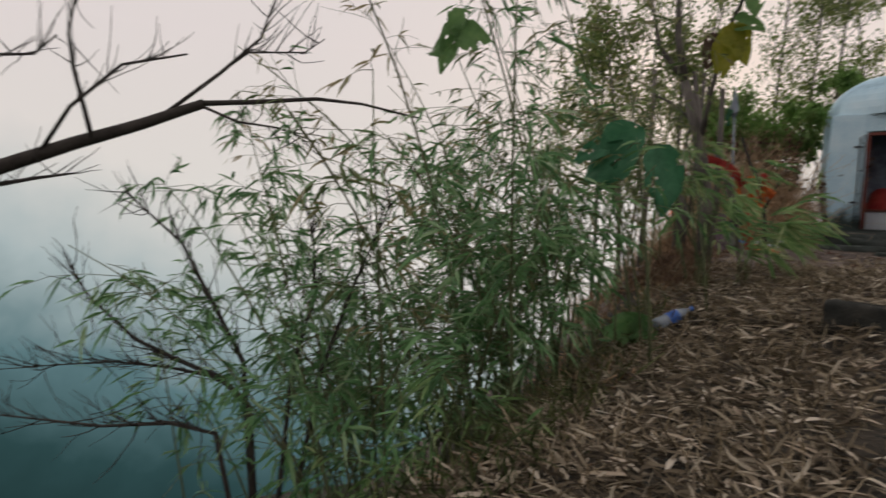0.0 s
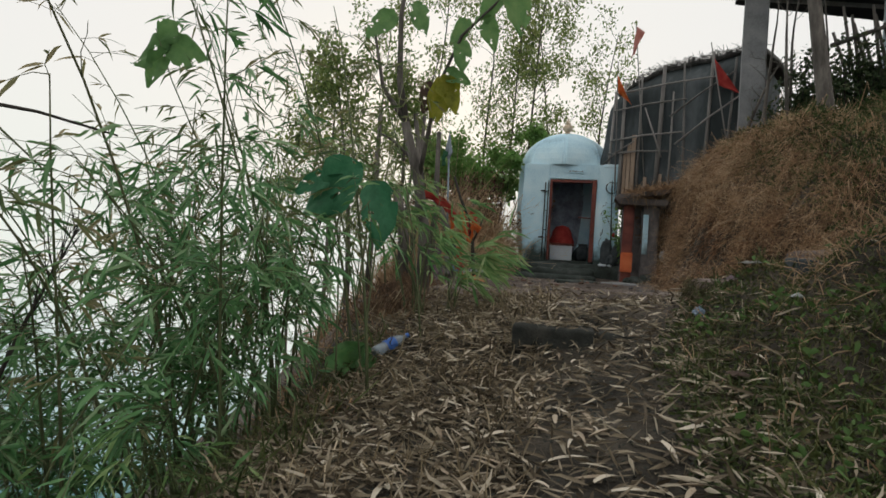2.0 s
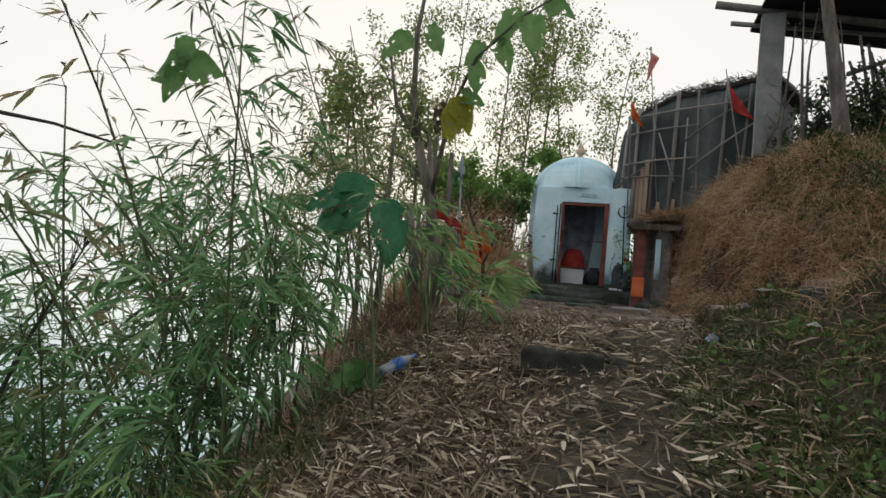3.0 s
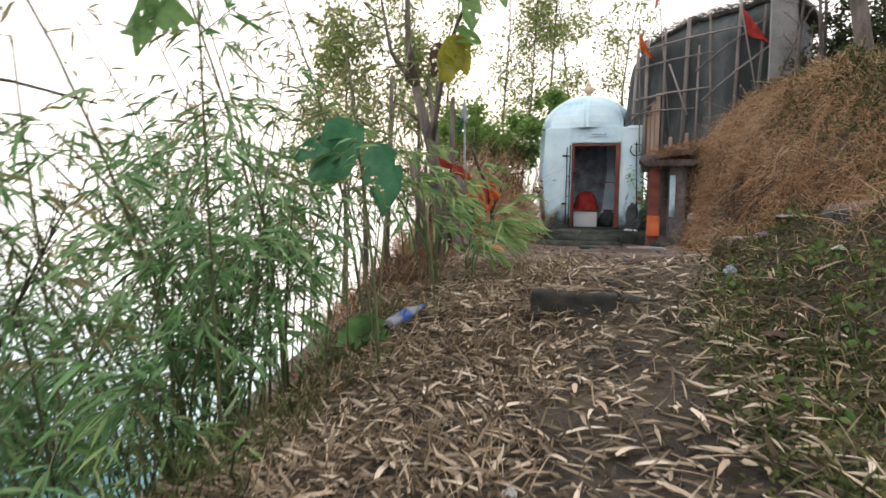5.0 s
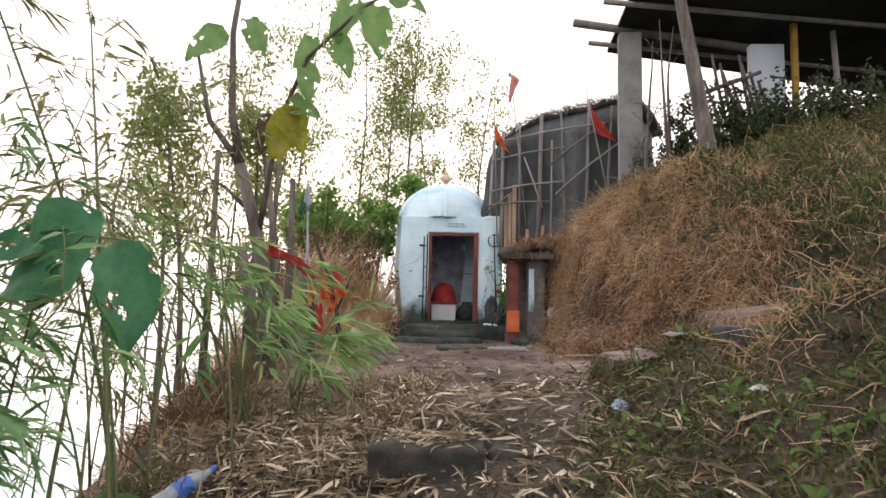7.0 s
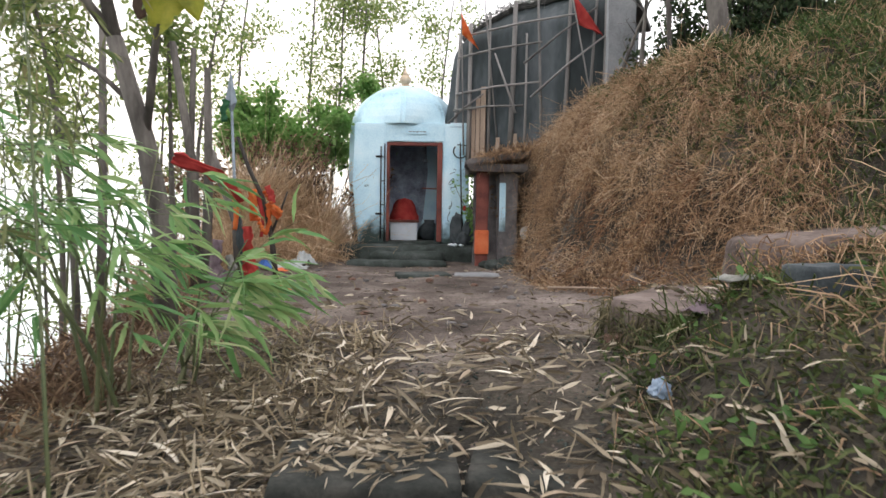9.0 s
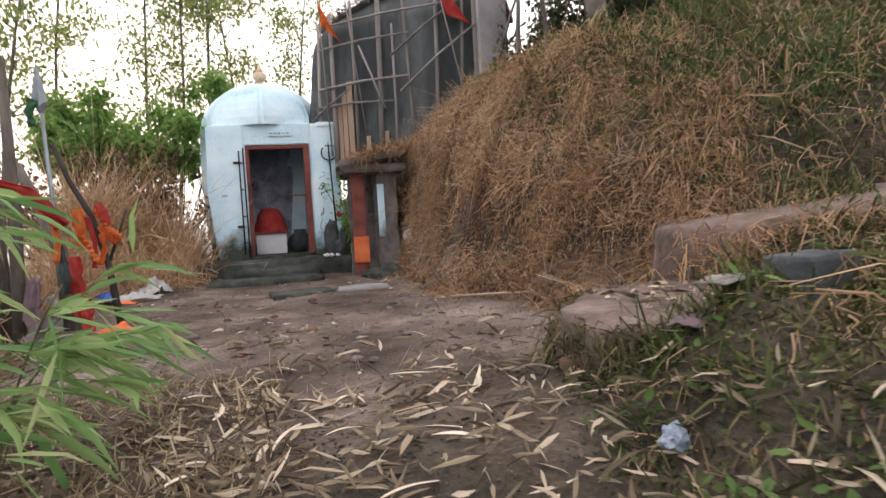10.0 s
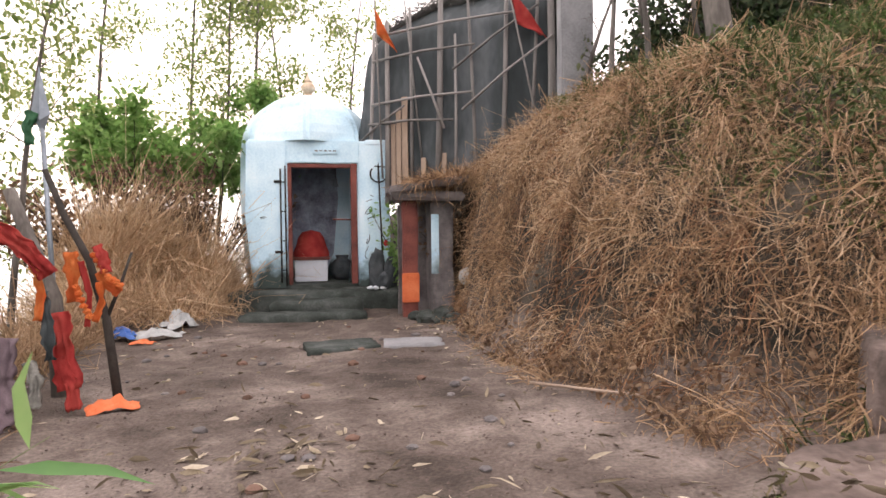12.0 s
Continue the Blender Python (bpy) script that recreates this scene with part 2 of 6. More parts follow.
M_VINE = mat("rusty_withered_leaf", [(0.04, 0.027, 0.018), (0.1, 0.062, 0.04), (0.2, 0.13, 0.08), (0.36, 0.26, 0.17)], 0.85, 2.0, 0.0, 20, island=0.5, through=0.25)
M_BLEACHLIT = mat("bleached_lit_grass", [(0.22, 0.135, 0.07), (0.42, 0.28, 0.16), (0.63, 0.47, 0.31), (0.73, 0.61, 0.45)], 0.8, 0.9, 0.0, 20, island=0.65, through=0.3)
M_RUST = mat("rusty_grass", [(0.04, 0.02, 0.012), (0.13, 0.065, 0.034), (0.28, 0.15, 0.08), (0.42, 0.25, 0.14)], 0.85, 0.9, 0.0, 20, island=0.6, through=0.25)
M_FRESH = mat("fresh_bamboo_leaf", [(0.08, 0.19, 0.07), (0.16, 0.31, 0.11), (0.28, 0.42, 0.16), (0.42, 0.46, 0.24)], 0.45, 1.5, 0.0, 30, island=0.7, through=0.4)
M_WEEDMIX = mat("dark_roots_and_weeds", [(0.015, 0.013, 0.008), (0.05, 0.045, 0.022), (0.11, 0.1, 0.05), (0.26, 0.2, 0.12)], 0.8, 0.9, 0.0, 20, island=0.6, through=0.2)
M_GREENWEED = mat("fresh_green_weeds", [(0.04, 0.085, 0.02), (0.08, 0.15, 0.04), (0.15, 0.23, 0.07)], 0.7, 0.8, 0.0, 20, island=0.55, through=0.3)
M_LEDGE = mat("earthen_ledge", [(0.05, 0.04, 0.034), (0.13, 0.1, 0.088), (0.22, 0.18, 0.16)], 0.95, 3, 1.0, 24)
M_TAN = mat("pale_dead_grass", [(0.2, 0.125, 0.075), (0.38, 0.26, 0.16), (0.55, 0.42, 0.28)], 0.8, 0.9, 0.0, 20, island=0.55, through=0.3)
M_WEED = mat("green_weeds", [(0.02, 0.03, 0.01), (0.05, 0.072, 0.022), (0.1, 0.125, 0.042), (0.22, 0.2, 0.09)], 0.7, 0.8, 0.0, 20, island=0.55, through=0.25)
M_DARKBUSH = mat("dark_brush_leaf", [(0.016, 0.03, 0.013), (0.035, 0.06, 0.026), (0.075, 0.1, 0.045), (0.14, 0.13, 0.07)], 0.75, 1.2, 0.0, 20, island=0.6, through=0.2)
M_TEAK = mat("large_backlit_leaf", [(0.08, 0.17, 0.06), (0.15, 0.28, 0.1), (0.24, 0.36, 0.14)], 0.5, 9, 0.3, 40, obj=0.4, through=0.55)
M_PLASTIC = mat("clear_blue_plastic", [(0.35, 0.42, 0.5), (0.5, 0.58, 0.66)], 0.2, 20, 0.2, 60, spec=0.6)
M_PLASTIC.node_tree.nodes["Principled BSDF"].inputs["Transmission Weight"].default_value = 0.55
M_BLUE = mat("blue_plastic", [(0.03, 0.09, 0.32), (0.06, 0.16, 0.5)], 0.35, 12, 0.2, 60)
M_PAPER = mat("crumpled_white_plastic", [(0.26, 0.28, 0.28), (0.46, 0.48, 0.48)], 0.5, 12, 0.4, 60)
M_DULL = mat("dirty_plastic", [(0.1, 0.1, 0.09), (0.2, 0.2, 0.18), (0.32, 0.32, 0.29)], 0.6, 12, 0.4, 60)
M_DULLBLUE = mat("dull_blue_plastic", [(0.12, 0.16, 0.22), (0.22, 0.28, 0.36), (0.36, 0.42, 0.5)], 0.45, 12, 0.4, 60)
M_MAUVE = mat("mauve_cloth", [(0.12, 0.09, 0.105), (0.22, 0.17, 0.19)], 0.9, 8, 0.4, 90)
M_YPOST = mat("ochre_post_paint", [(0.22, 0.13, 0.02), (0.4, 0.26, 0.05)], 0.7, 6, 0.2, 50)
M_BLUEWALL = mat("pale_blue_wall", [(0.5, 0.58, 0.68), (0.65, 0.72, 0.8)], 0.85, 2, 0.2, 30)
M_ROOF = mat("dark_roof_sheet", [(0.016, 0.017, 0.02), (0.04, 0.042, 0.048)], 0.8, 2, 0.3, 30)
M_BLOCK = mat("blackened_stone", [(0.012, 0.014, 0.013), (0.032, 0.034, 0.03), (0.07, 0.066, 0.058)], 0.95, 7, 0.8, 50)
M_DARKROCK = mat("dark_slate_block", [(0.02, 0.028, 0.032), (0.05, 0.06, 0.066), (0.09, 0.1, 0.105)], 0.8, 6, 0.6, 50)


# ---- mesh tools ----
rng = np.random.default_rng(7)


def mesh(name, verts, faces, material, smooth=False):
    me = bpy.data.meshes.new(name)
    me.from_pydata([tuple(v) for v in verts], [], [tuple(int(i) for i in f) for f in faces])
    me.materials.append(material)
    if smooth:
        me.polygons.foreach_set("use_smooth", [True] * len(me.polygons))
    me.update()
    return me


def thing(name, label, category, at=(0, 0, 0), group="", kind=""):
    ob = new(name)
    ob.location = at
    return tagged(ob, label, category, group, kind)


def part(name, data, parent, label="", kind=""):
    """Link a mesh given in world metres as a child of a thing or part."""
    ob = new(name, data)
    ob.parent = parent
    if not parent.parent:
        ob.matrix_parent_inverse = Matrix.Translation(-Vector(parent.location))
    return tagged(ob, label, kind=kind)


def solid(name, data, label, category, group="", kind=""):
    return tagged(new(name, data), label, category, group, kind)


def box(x0, x1, y0, y1, z0, z1, material, bevel=0.01, rough=0.0, turn=0.0, name="block", cuts=0):
    bm = bmesh.new()
    bmesh.ops.create_cube(bm, size=1)
    bmesh.ops.scale(bm, vec=(x1 - x0, y1 - y0, z1 - z0), verts=bm.verts)
    if bevel:
        bmesh.ops.bevel(bm, geom=bm.edges[:], offset=bevel, segments=2, affect='EDGES')
    if cuts:
        bmesh.ops.subdivide_edges(bm, edges=bm.edges[:], cuts=cuts, use_grid_fill=True)
    if rough:
        for v in bm.verts:
            v.co += rough * noise.noise_vector(v.co * 3.1 + Vector((x0 * 7, y0 * 5, z0 * 3)))
    bmesh.ops.rotate(bm, cent=(0, 0, 0), matrix=Matrix.Rotation(radians(turn), 3, 'Z'), verts=bm.verts)
    bmesh.ops.translate(bm, vec=((x0 + x1) / 2, (y0 + y1) / 2, (z0 + z1) / 2), verts=bm.verts)
    me = bpy.data.meshes.new(name)
    bm.to_mesh(me)
    bm.free()
    me.materials.append(material)
    return me


def rough_block(x0, x1, y0, y1, z0, z1, material, amp=0.05, turn=0.0, name="block", cuts=11, worn=0.35):
    """A worn block: corners rounded off and faces weathered unevenly."""
    bm = bmesh.new()
    bmesh.ops.create_cube(bm, size=2)
    bmesh.ops.subdivide_edges(bm, edges=bm.edges[:], cuts=cuts, use_grid_fill=True)
    h = Vector(((x1 - x0) / 2, (y1 - y0) / 2, (z1 - z0) / 2))
    r = worn * min(h)
    seed = Vector((x0 * 7, y0 * 5, z0 * 3))
    for v in bm.verts:
        p = Vector((v.co.x * h.x, v.co.y * h.y, v.co.z * h.z))
        core = Vector([max(-(h[i] - r), min(h[i] - r, p[i])) for i in range(3)])
        d = p - core
        if d.length > 1e-6:
            d = d.normalized() * r
        q = core + d
        q += d.normalized() * amp * (noise.noise(q * 2.6 + seed) + 0.6 * noise.noise(q * 7 + seed) + 0.3 * noise.noise(q * 17 + seed))
        v.co = q
    bmesh.ops.rotate(bm, cent=(0, 0, 0), matrix=Matrix.Rotation(radians(turn), 3, 'Z'), verts=bm.verts)
    bmesh.ops.translate(bm, vec=((x0 + x1) / 2, (y0 + y1) / 2, (z0 + z1) / 2), verts=bm.verts)
    me = bpy.data.meshes.new(name)
    bm.to_mesh(me)
    bm.free()
    me.materials.append(material)
    me.polygons.foreach_set("use_smooth", [True] * len(me.polygons))
    return me


def join(*meshes):
    """One mesh out of several."""
    bm = bmesh.new()
    for me in meshes:
        bm.from_mesh(me)
    out = bpy.data.meshes.new(meshes[0].name)
    bm.to_mesh(out)
    bm.free()
    for m in meshes[0].materials:
        out.materials.append(m)
    return out


def tube_data(points, radii, sides=6):
    pts = [Vector(p) for p in points]
    verts, faces = [], []
    up = Vector((0.3, 0.2, 1)).normalized()
    for i, p in enumerate(pts):
        d = (pts[min(i + 1, len(pts) - 1)] - pts[max(i - 1, 0)]).normalized()
        a = d.cross(up)
        if a.length < 0.05:
            a = d.cross(Vector((1, 0, 0)))
        a.normalize()
        b = d.cross(a)
        r = radii[i]
        for k in range(sides):
            w = 2 * math.pi * k / sides
            verts.append(p + r * (math.cos(w) * a + math.sin(w) * b))
    for i in range(len(pts) - 1):
        for k in range(sides):
            n = (k + 1) % sides
            faces.append((i * sides + k, i * sides + n, (i + 1) * sides + n, (i + 1) * sides + k))
    faces.append(tuple(range(sides - 1, -1, -1)))
    faces.append(tuple((len(pts) - 1) * sides + k for k in range(sides)))
    return verts, faces


def tubes(name, runs, material, sides=6):
    """runs: (points, r0, r1)"""
    verts, faces = [], []
    for points, r0, r1 in runs:
        n = len(points)
        v, f = tube_data(points, [r0 + (r1 - r0) * i / max(1, n - 1) for i in range(n)], sides)
        off = len(verts)
        verts += v
        faces += [tuple(i + off for i in q) for q in f]
    return mesh(name, verts, faces, material, True)


def lathe(name, profile, centre, material, sides=24, turn=0.0, smooth=True):
    verts, faces = [], []
    for r, z in profile:
        for k in range(sides):
            a = 2 * math.pi * k / sides + turn
            verts.append((centre[0] + r * math.sin(a), centre[1] - r * math.cos(a), z))
    for i in range(len(profile) - 1):
        for k in range(sides):
            n = (k + 1) % sides
            faces.append((i * sides + k, i * sides + n, (i + 1) * sides + n, (i + 1) * sides + k))
    return mesh(name, verts, faces, material, smooth)


def unit(a):
    return a / np.maximum(np.linalg.norm(a, axis=1, keepdims=True), 1e-6)


def leaves(name, base, way, length, width, material, droop=0.2):
    """Leaf blades with a folded midrib and a bent tip: one island of eight faces each."""
    n = len(base)
    way = unit(way)
    side = unit(np.cross(way, rng.normal(size=(n, 3))))
    nor = np.cross(way, side)
    L, Wd = length[:, None], width[:, None]
    fall = np.zeros((n, 3))
    fall[:, 2] = -droop * length * rng.uniform(0.4, 1.6, n)
    bend = side * L * rng.normal(0, 0.06, n)[:, None]
    c1, c2 = base + way * L * 0.3 + fall * 0.12 + bend * 0.5, base + way * L * 0.68 + fall * 0.48 + bend
    v = np.stack([base, c1 + side * Wd * 0.5, c1 - nor * Wd * 0.18, c1 - side * Wd * 0.5,
                  c2 + side * Wd * 0.36, c2 - nor * Wd * 0.13, c2 - side * Wd * 0.36, base + way * L + fall], 1).reshape(-1, 3)
    k = 8 * np.arange(n)[:, None]
    f = np.stack([k + [0, 1, 2], k + [0, 2, 3], k + [1, 4, 2], k + [2, 4, 5], k + [2, 5, 3], k + [3, 5, 6], k + [4, 7, 5], k + [5, 7, 6]], 1).reshape(-1, 3)
    return raw(name, v, f, material)


def raw(name, v, f, material):
    me = bpy.data.meshes.new(name)
    me.vertices.add(len(v))
    me.vertices.foreach_set("co", np.asarray(v, dtype=np.float32).ravel())
    k = f.shape[1]
    me.loops.add(f.size)
    me.loops.foreach_set("vertex_index", f.astype(np.int32).ravel())
    me.polygons.add(len(f))
    me.polygons.foreach_set("loop_start", np.arange(0, f.size, k, dtype=np.int32))
    me.polygons.foreach_set("loop_total", np.full(len(f), k, dtype=np.int32))
    me.update(calc_edges=True)
    me.materials.append(material)
    return me


def grass(name, base, way, length, width, material, droop=0.5):
    """Grass blades in three bends, each an island."""
    n = len(base)
    way = unit(way)
    side = unit(np.cross(way, rng.normal(size=(n, 3)) + [0, 0, 0.5])) * width[:, None] * 0.5
    L = length[:, None]
    fall = np.zeros((n, 3))
    fall[:, 2] = -length * droop * rng.uniform(0.5, 1.3, n)
    curl = rng.normal(0, 0.27, (n, 3)) * L
    m1 = base + way * L * 0.4 + fall * 0.12 + curl * 0.3
    m2 = base + way * L * 0.75 + fall * 0.5 + curl
    tip = base + way * L * 0.95 + fall + curl * 0.6 + rng.normal(0, 0.12, (n, 3)) * L
    v = np.stack([base - side, base + side, m1 - side, m1 + side, m2 - side * 0.7, m2 + side * 0.7, tip], 1).reshape(-1, 3)
    k = 7 * np.arange(n)[:, None]
    f = np.stack([k + [0, 1, 3], k + [0, 3, 2], k + [2, 3, 5], k + [2, 5, 4], k + [4, 5, 6]], 1).reshape(-1, 3)
    return raw(name, v, f, material)


# ---- ground ----
def sstep(t):
    t = np.clip(t, 0, 1)
    return t * t * (3 - 2 * t)


def ground_z(x, y):
    """Height of the ground: a rising path, a level yard, a bank on one side and a steep drop on the other."""
    x, y = np.asarray(x, float), np.asarray(y, float)
    mid = np.interp(y, [-40, -3, 0, 1.1, 2.4, 3.7, 5.3, 6.6, 8, 10.7, 13, 18, 60], [-6, -0.5, 0, 0.27, 0.47, 0.62, 0.9, 0.95, 0.97, 0.93, 0.88, 0.9, -2])
    tilt = np.interp(y, [0, 2, 4, 5.5, 7, 9], [0.08, 0.12, 0.2, 0.12, 0.05, 0.02])
    z = mid + tilt * np.clip(x, -2.5, 2.5)
    foot = np.interp(y, [-3, 2, 3.5, 4.6, 5.3, 5.6, 6.7, 7, 8, 9, 9.8, 11, 12.2, 13, 14, 20], [1.3, 1.1, 1.05, 0.9, 1.0, 1.7, 1.75, 1.7, 1.62, 1.5, 1.36, 1.4, 1.48, 1.58, 1.3, 1.3])
    rise = np.interp(y, [-3, 2, 4, 5, 6.2, 6.6, 7, 8, 9, 10.5, 12, 14, 20], [0.9, 0.9, 0.8, 0.5, 0.45, 0.75, 1.4, 1.9, 2.35, 2.4, 2.0, 2.1, 2.2])
    wide = np.interp(y, [-3, 4, 5, 6.5, 8, 9, 10.5, 12, 14], [2.6, 2.0, 1.6, 1.7, 1.6, 1.45, 1.0, 0.5, 0.6])
    d = x - foot
    z = z + rise * sstep(d / wide) ** 0.85 + np.interp(y, [3, 5, 6.2, 7], [0.28, 0.16, 0.16, 0.28]) * np.clip(d - wide, 0, 4) + 0.1 * np.clip(d - wide - 4, 0, 60)
    z = z + 0.14 * sstep((x - 0.98) / 0.28) * sstep((y - 4.3) / 0.6) * (1 - sstep((y - 5.45) / 0.2)) * (1 - sstep((x - 1.5) / 0.8))
    z = z + 1.1 * np.exp(-((x + 3.3) / 1.2) ** 2 - ((y - 14.4) / 1.5) ** 2)
    z = z + sstep(d / 0.5) * (0.11 * np.sin(3.4 * x + 1.9 * y) * np.sin(2.6 * y - 1.2 * x + 1) + 0.08 * np.sin(6.1 * x - 2.2 * y) * np.sin(5.3 * y + 0.7 * x) + 0.035 * np.sin(11 * y + 4 * x))
    z = z - 0.2 * sstep((x - 1.42) / 0.35) * (1 - sstep((x - 2.5) / 0.6)) * sstep((y - 4.8) / 0.35) * (1 - sstep((y - 5.5) / 0.25))
    z = z - 0.12 * np.exp(-((x + 0.1) / 0.45) ** 2 - ((y - 4.2) / 0.28) ** 2)
    edge = np.interp(y, [-3, 1, 2.2, 3.3, 4.8, 6, 7, 9, 12, 15, 20], [-1.6, -1.45, -1.4, -1.45, -1.75, -2.0, -2.3, -2.6, -2.9, -3.2, -3.5])
    o = edge - x
    z = z - np.where(o > 0, 0.9 * np.clip(o, 0, 60) * sstep(o / 0.8 + 0.15), 0) - 0.14 * np.clip(o - 60, 0, 200)
    return z


def bumps(x, y):
    return np.array([0.05 * noise.noise(Vector((a * 1.3, b * 1.3, 0))) + 0.022 * noise.noise(Vector((a * 5, b * 5, 3))) + 0.008 * noise.noise(Vector((a * 14, b * 14, 9))) for a, b in zip(x, y)])


def spread(lo, hi, fine, ends):
    inner = np.arange(lo, hi + 1e-6, fine)
    out = fine * np.cumsum(1.28 ** np.arange(1, ends))
    return np.concatenate([lo - out[::-1], inner, hi + out])


gx, gy = spread(-4, 6.5, 0.085, 36), spread(-1.2, 15.5, 0.1, 36)
GX, GY = np.meshgrid(gx, gy)
gz = ground_z(GX.ravel(), GY.ravel())
near = (np.abs(GX.ravel()) < 12) & (np.abs(GY.ravel() - 7) < 20)
gz[near] += bumps(GX.ravel()[near], GY.ravel()[near])
nx = len(gx)
quad = (np.arange(len(gy) - 1)[:, None] * nx + np.arange(nx - 1)[None]).ravel()
ground = new("ground", raw("ground", np.stack([GX.ravel(), GY.ravel(), gz], 1), np.stack([quad, quad + 1, quad + nx + 1, quad + nx], 1), M_GROUND))
ground.data.polygons.foreach_set("use_smooth", [True] * len(ground.data.polygons))
tagged(ground, "brown trodden earth path rising between a bank and a steep drop", "ground", kind="structure")


def on_ground(x, y, lift=0.0):
    return Vector((x, y, float(ground_z(x, y)) + float(bumps([x], [y])[0]) + lift))


# hazy valley far below, beyond fifty metres: haze painted as a glowing height gradient
M_HAZE = bpy.data.materials.new("painted_valley_haze")
M_HAZE.use_nodes = True
hn, hl = M_HAZE.node_tree.nodes, M_HAZE.node_tree.links
hn.remove(hn["Principled BSDF"])
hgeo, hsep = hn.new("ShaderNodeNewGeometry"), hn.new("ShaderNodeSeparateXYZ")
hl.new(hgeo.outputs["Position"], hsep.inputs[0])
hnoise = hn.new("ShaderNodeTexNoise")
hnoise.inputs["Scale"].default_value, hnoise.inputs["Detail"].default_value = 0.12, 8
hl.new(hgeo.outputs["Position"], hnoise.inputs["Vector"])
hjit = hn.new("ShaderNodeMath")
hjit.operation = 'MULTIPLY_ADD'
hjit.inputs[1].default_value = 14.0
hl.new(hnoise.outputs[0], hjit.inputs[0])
hbright = hn.new("ShaderNodeMath")  # glow painted brighter towards the low sun, like mist scattering light
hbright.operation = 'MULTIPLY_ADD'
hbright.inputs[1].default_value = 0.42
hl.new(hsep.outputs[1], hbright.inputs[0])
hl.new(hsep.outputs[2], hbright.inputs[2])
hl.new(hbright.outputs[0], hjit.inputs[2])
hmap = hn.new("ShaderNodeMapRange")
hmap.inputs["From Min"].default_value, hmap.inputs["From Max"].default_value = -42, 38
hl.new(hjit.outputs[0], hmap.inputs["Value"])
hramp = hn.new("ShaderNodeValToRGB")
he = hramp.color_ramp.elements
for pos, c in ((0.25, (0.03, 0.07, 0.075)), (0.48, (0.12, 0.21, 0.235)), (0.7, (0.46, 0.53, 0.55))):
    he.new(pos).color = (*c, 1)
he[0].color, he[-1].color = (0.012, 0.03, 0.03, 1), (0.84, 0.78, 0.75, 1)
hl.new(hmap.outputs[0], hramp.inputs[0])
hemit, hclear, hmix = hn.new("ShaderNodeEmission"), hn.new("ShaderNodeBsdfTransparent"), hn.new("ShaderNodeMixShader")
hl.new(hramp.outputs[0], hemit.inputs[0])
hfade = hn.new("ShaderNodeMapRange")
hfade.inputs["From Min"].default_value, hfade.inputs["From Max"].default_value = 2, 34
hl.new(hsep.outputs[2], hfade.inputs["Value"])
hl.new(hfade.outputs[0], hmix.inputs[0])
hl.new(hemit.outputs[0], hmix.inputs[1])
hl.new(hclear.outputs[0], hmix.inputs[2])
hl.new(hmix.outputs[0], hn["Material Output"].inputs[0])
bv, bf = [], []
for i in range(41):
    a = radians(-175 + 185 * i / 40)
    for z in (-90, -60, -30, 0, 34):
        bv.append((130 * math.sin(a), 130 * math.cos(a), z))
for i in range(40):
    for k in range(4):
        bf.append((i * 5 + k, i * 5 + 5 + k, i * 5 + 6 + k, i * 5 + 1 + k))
backdrop = tagged(new("backdrop", mesh("backdrop", bv, bf, M_HAZE, True)), "glowing backdrop of a pale valley with dim wooded slopes, mist painted in", "backdrop", kind="structure")

M_SUN = bpy.data.materials.new("low_red_sun")
M_SUN.use_nodes = True
sun_glow = M_SUN.node_tree.nodes.new("ShaderNodeEmission")
sun_glow.inputs[0].default_value, sun_glow.inputs[1].default_value = (1.0, 0.2, 0.1, 1), 1.6
M_SUN.node_tree.links.new(sun_glow.outputs[0], M_SUN.node_tree.nodes["Material Output"].inputs[0])
sun_verts = [(-33.6 + 1.3 * math.cos(a) * 0.96, 115.4 + 1.3 * math.cos(a) * 0.28, 1.9 + 1.3 * math.sin(a)) for a in (2 * math.pi * i / 24 for i in range(24))]
tagged(new("backdrop_sun", mesh("backdrop_sun", sun_verts, [tuple(range(24))], M_SUN)), "small red sun low in the mist", "sun", kind="structure")

# ---- shrine ----
SX, SY = -0.43, 15.2
shrine = thing("shrine", "small pale blue limewashed domed shrine with an open doorway", "shrine", (SX, SY, 0.9))
ring = [(1.02, 1.2), (1.1, 1.7), (1.14, 2.7), (1.12, 3.49)]


def shell(profile, inner, name, material, skip=()):
    """Eight-sided wall with thickness; sides named in skip stay open."""
    verts, faces, S = [], [], 8
    for prof in (profile, inner):
        for r, z in prof:
            for k in range(S):
                a = 2 * math.pi * k / S
                verts.append((SX + r * math.sin(a), SY - r * math.cos(a), z))
    n = len(profile) * S
    for i in range(len(profile) - 1):
        for k in range(S):
            if k in skip:
                continue
            m = (k + 1) % S
            q = (i * S + k, i * S + m, (i + 1) * S + m, (i + 1) * S + k)
            faces.append(q)
            faces.append(tuple(n + j for j in reversed(q)))
    return mesh(name, verts, faces, material)


part("wall", shell(ring, [(r - 0.16, z) for r, z in ring], "wall", M_LIME, (0, 7)), shrine)
dome = []
for i in range(11):
    a = radians(90 * i / 10)
    dome.append((max(0.06, 1.12 * math.cos(a) ** 0.92), 3.49 + 0.88 * math.sin(a)))
bm = bmesh.new()
bm.from_mesh(shell(dome, [(max(0.02, r - 0.14), z - 0.12) for r, z in dome], "dome", M_LIME))
bmesh.ops.bevel(bm, geom=[e for e in bm.edges if abs((e.verts[0].co - e.verts[1].co).z) > 0.02], offset=0.05, segments=2, affect='EDGES')
dome_me = bpy.data.meshes.new("dome")
bm.to_mesh(dome_me)
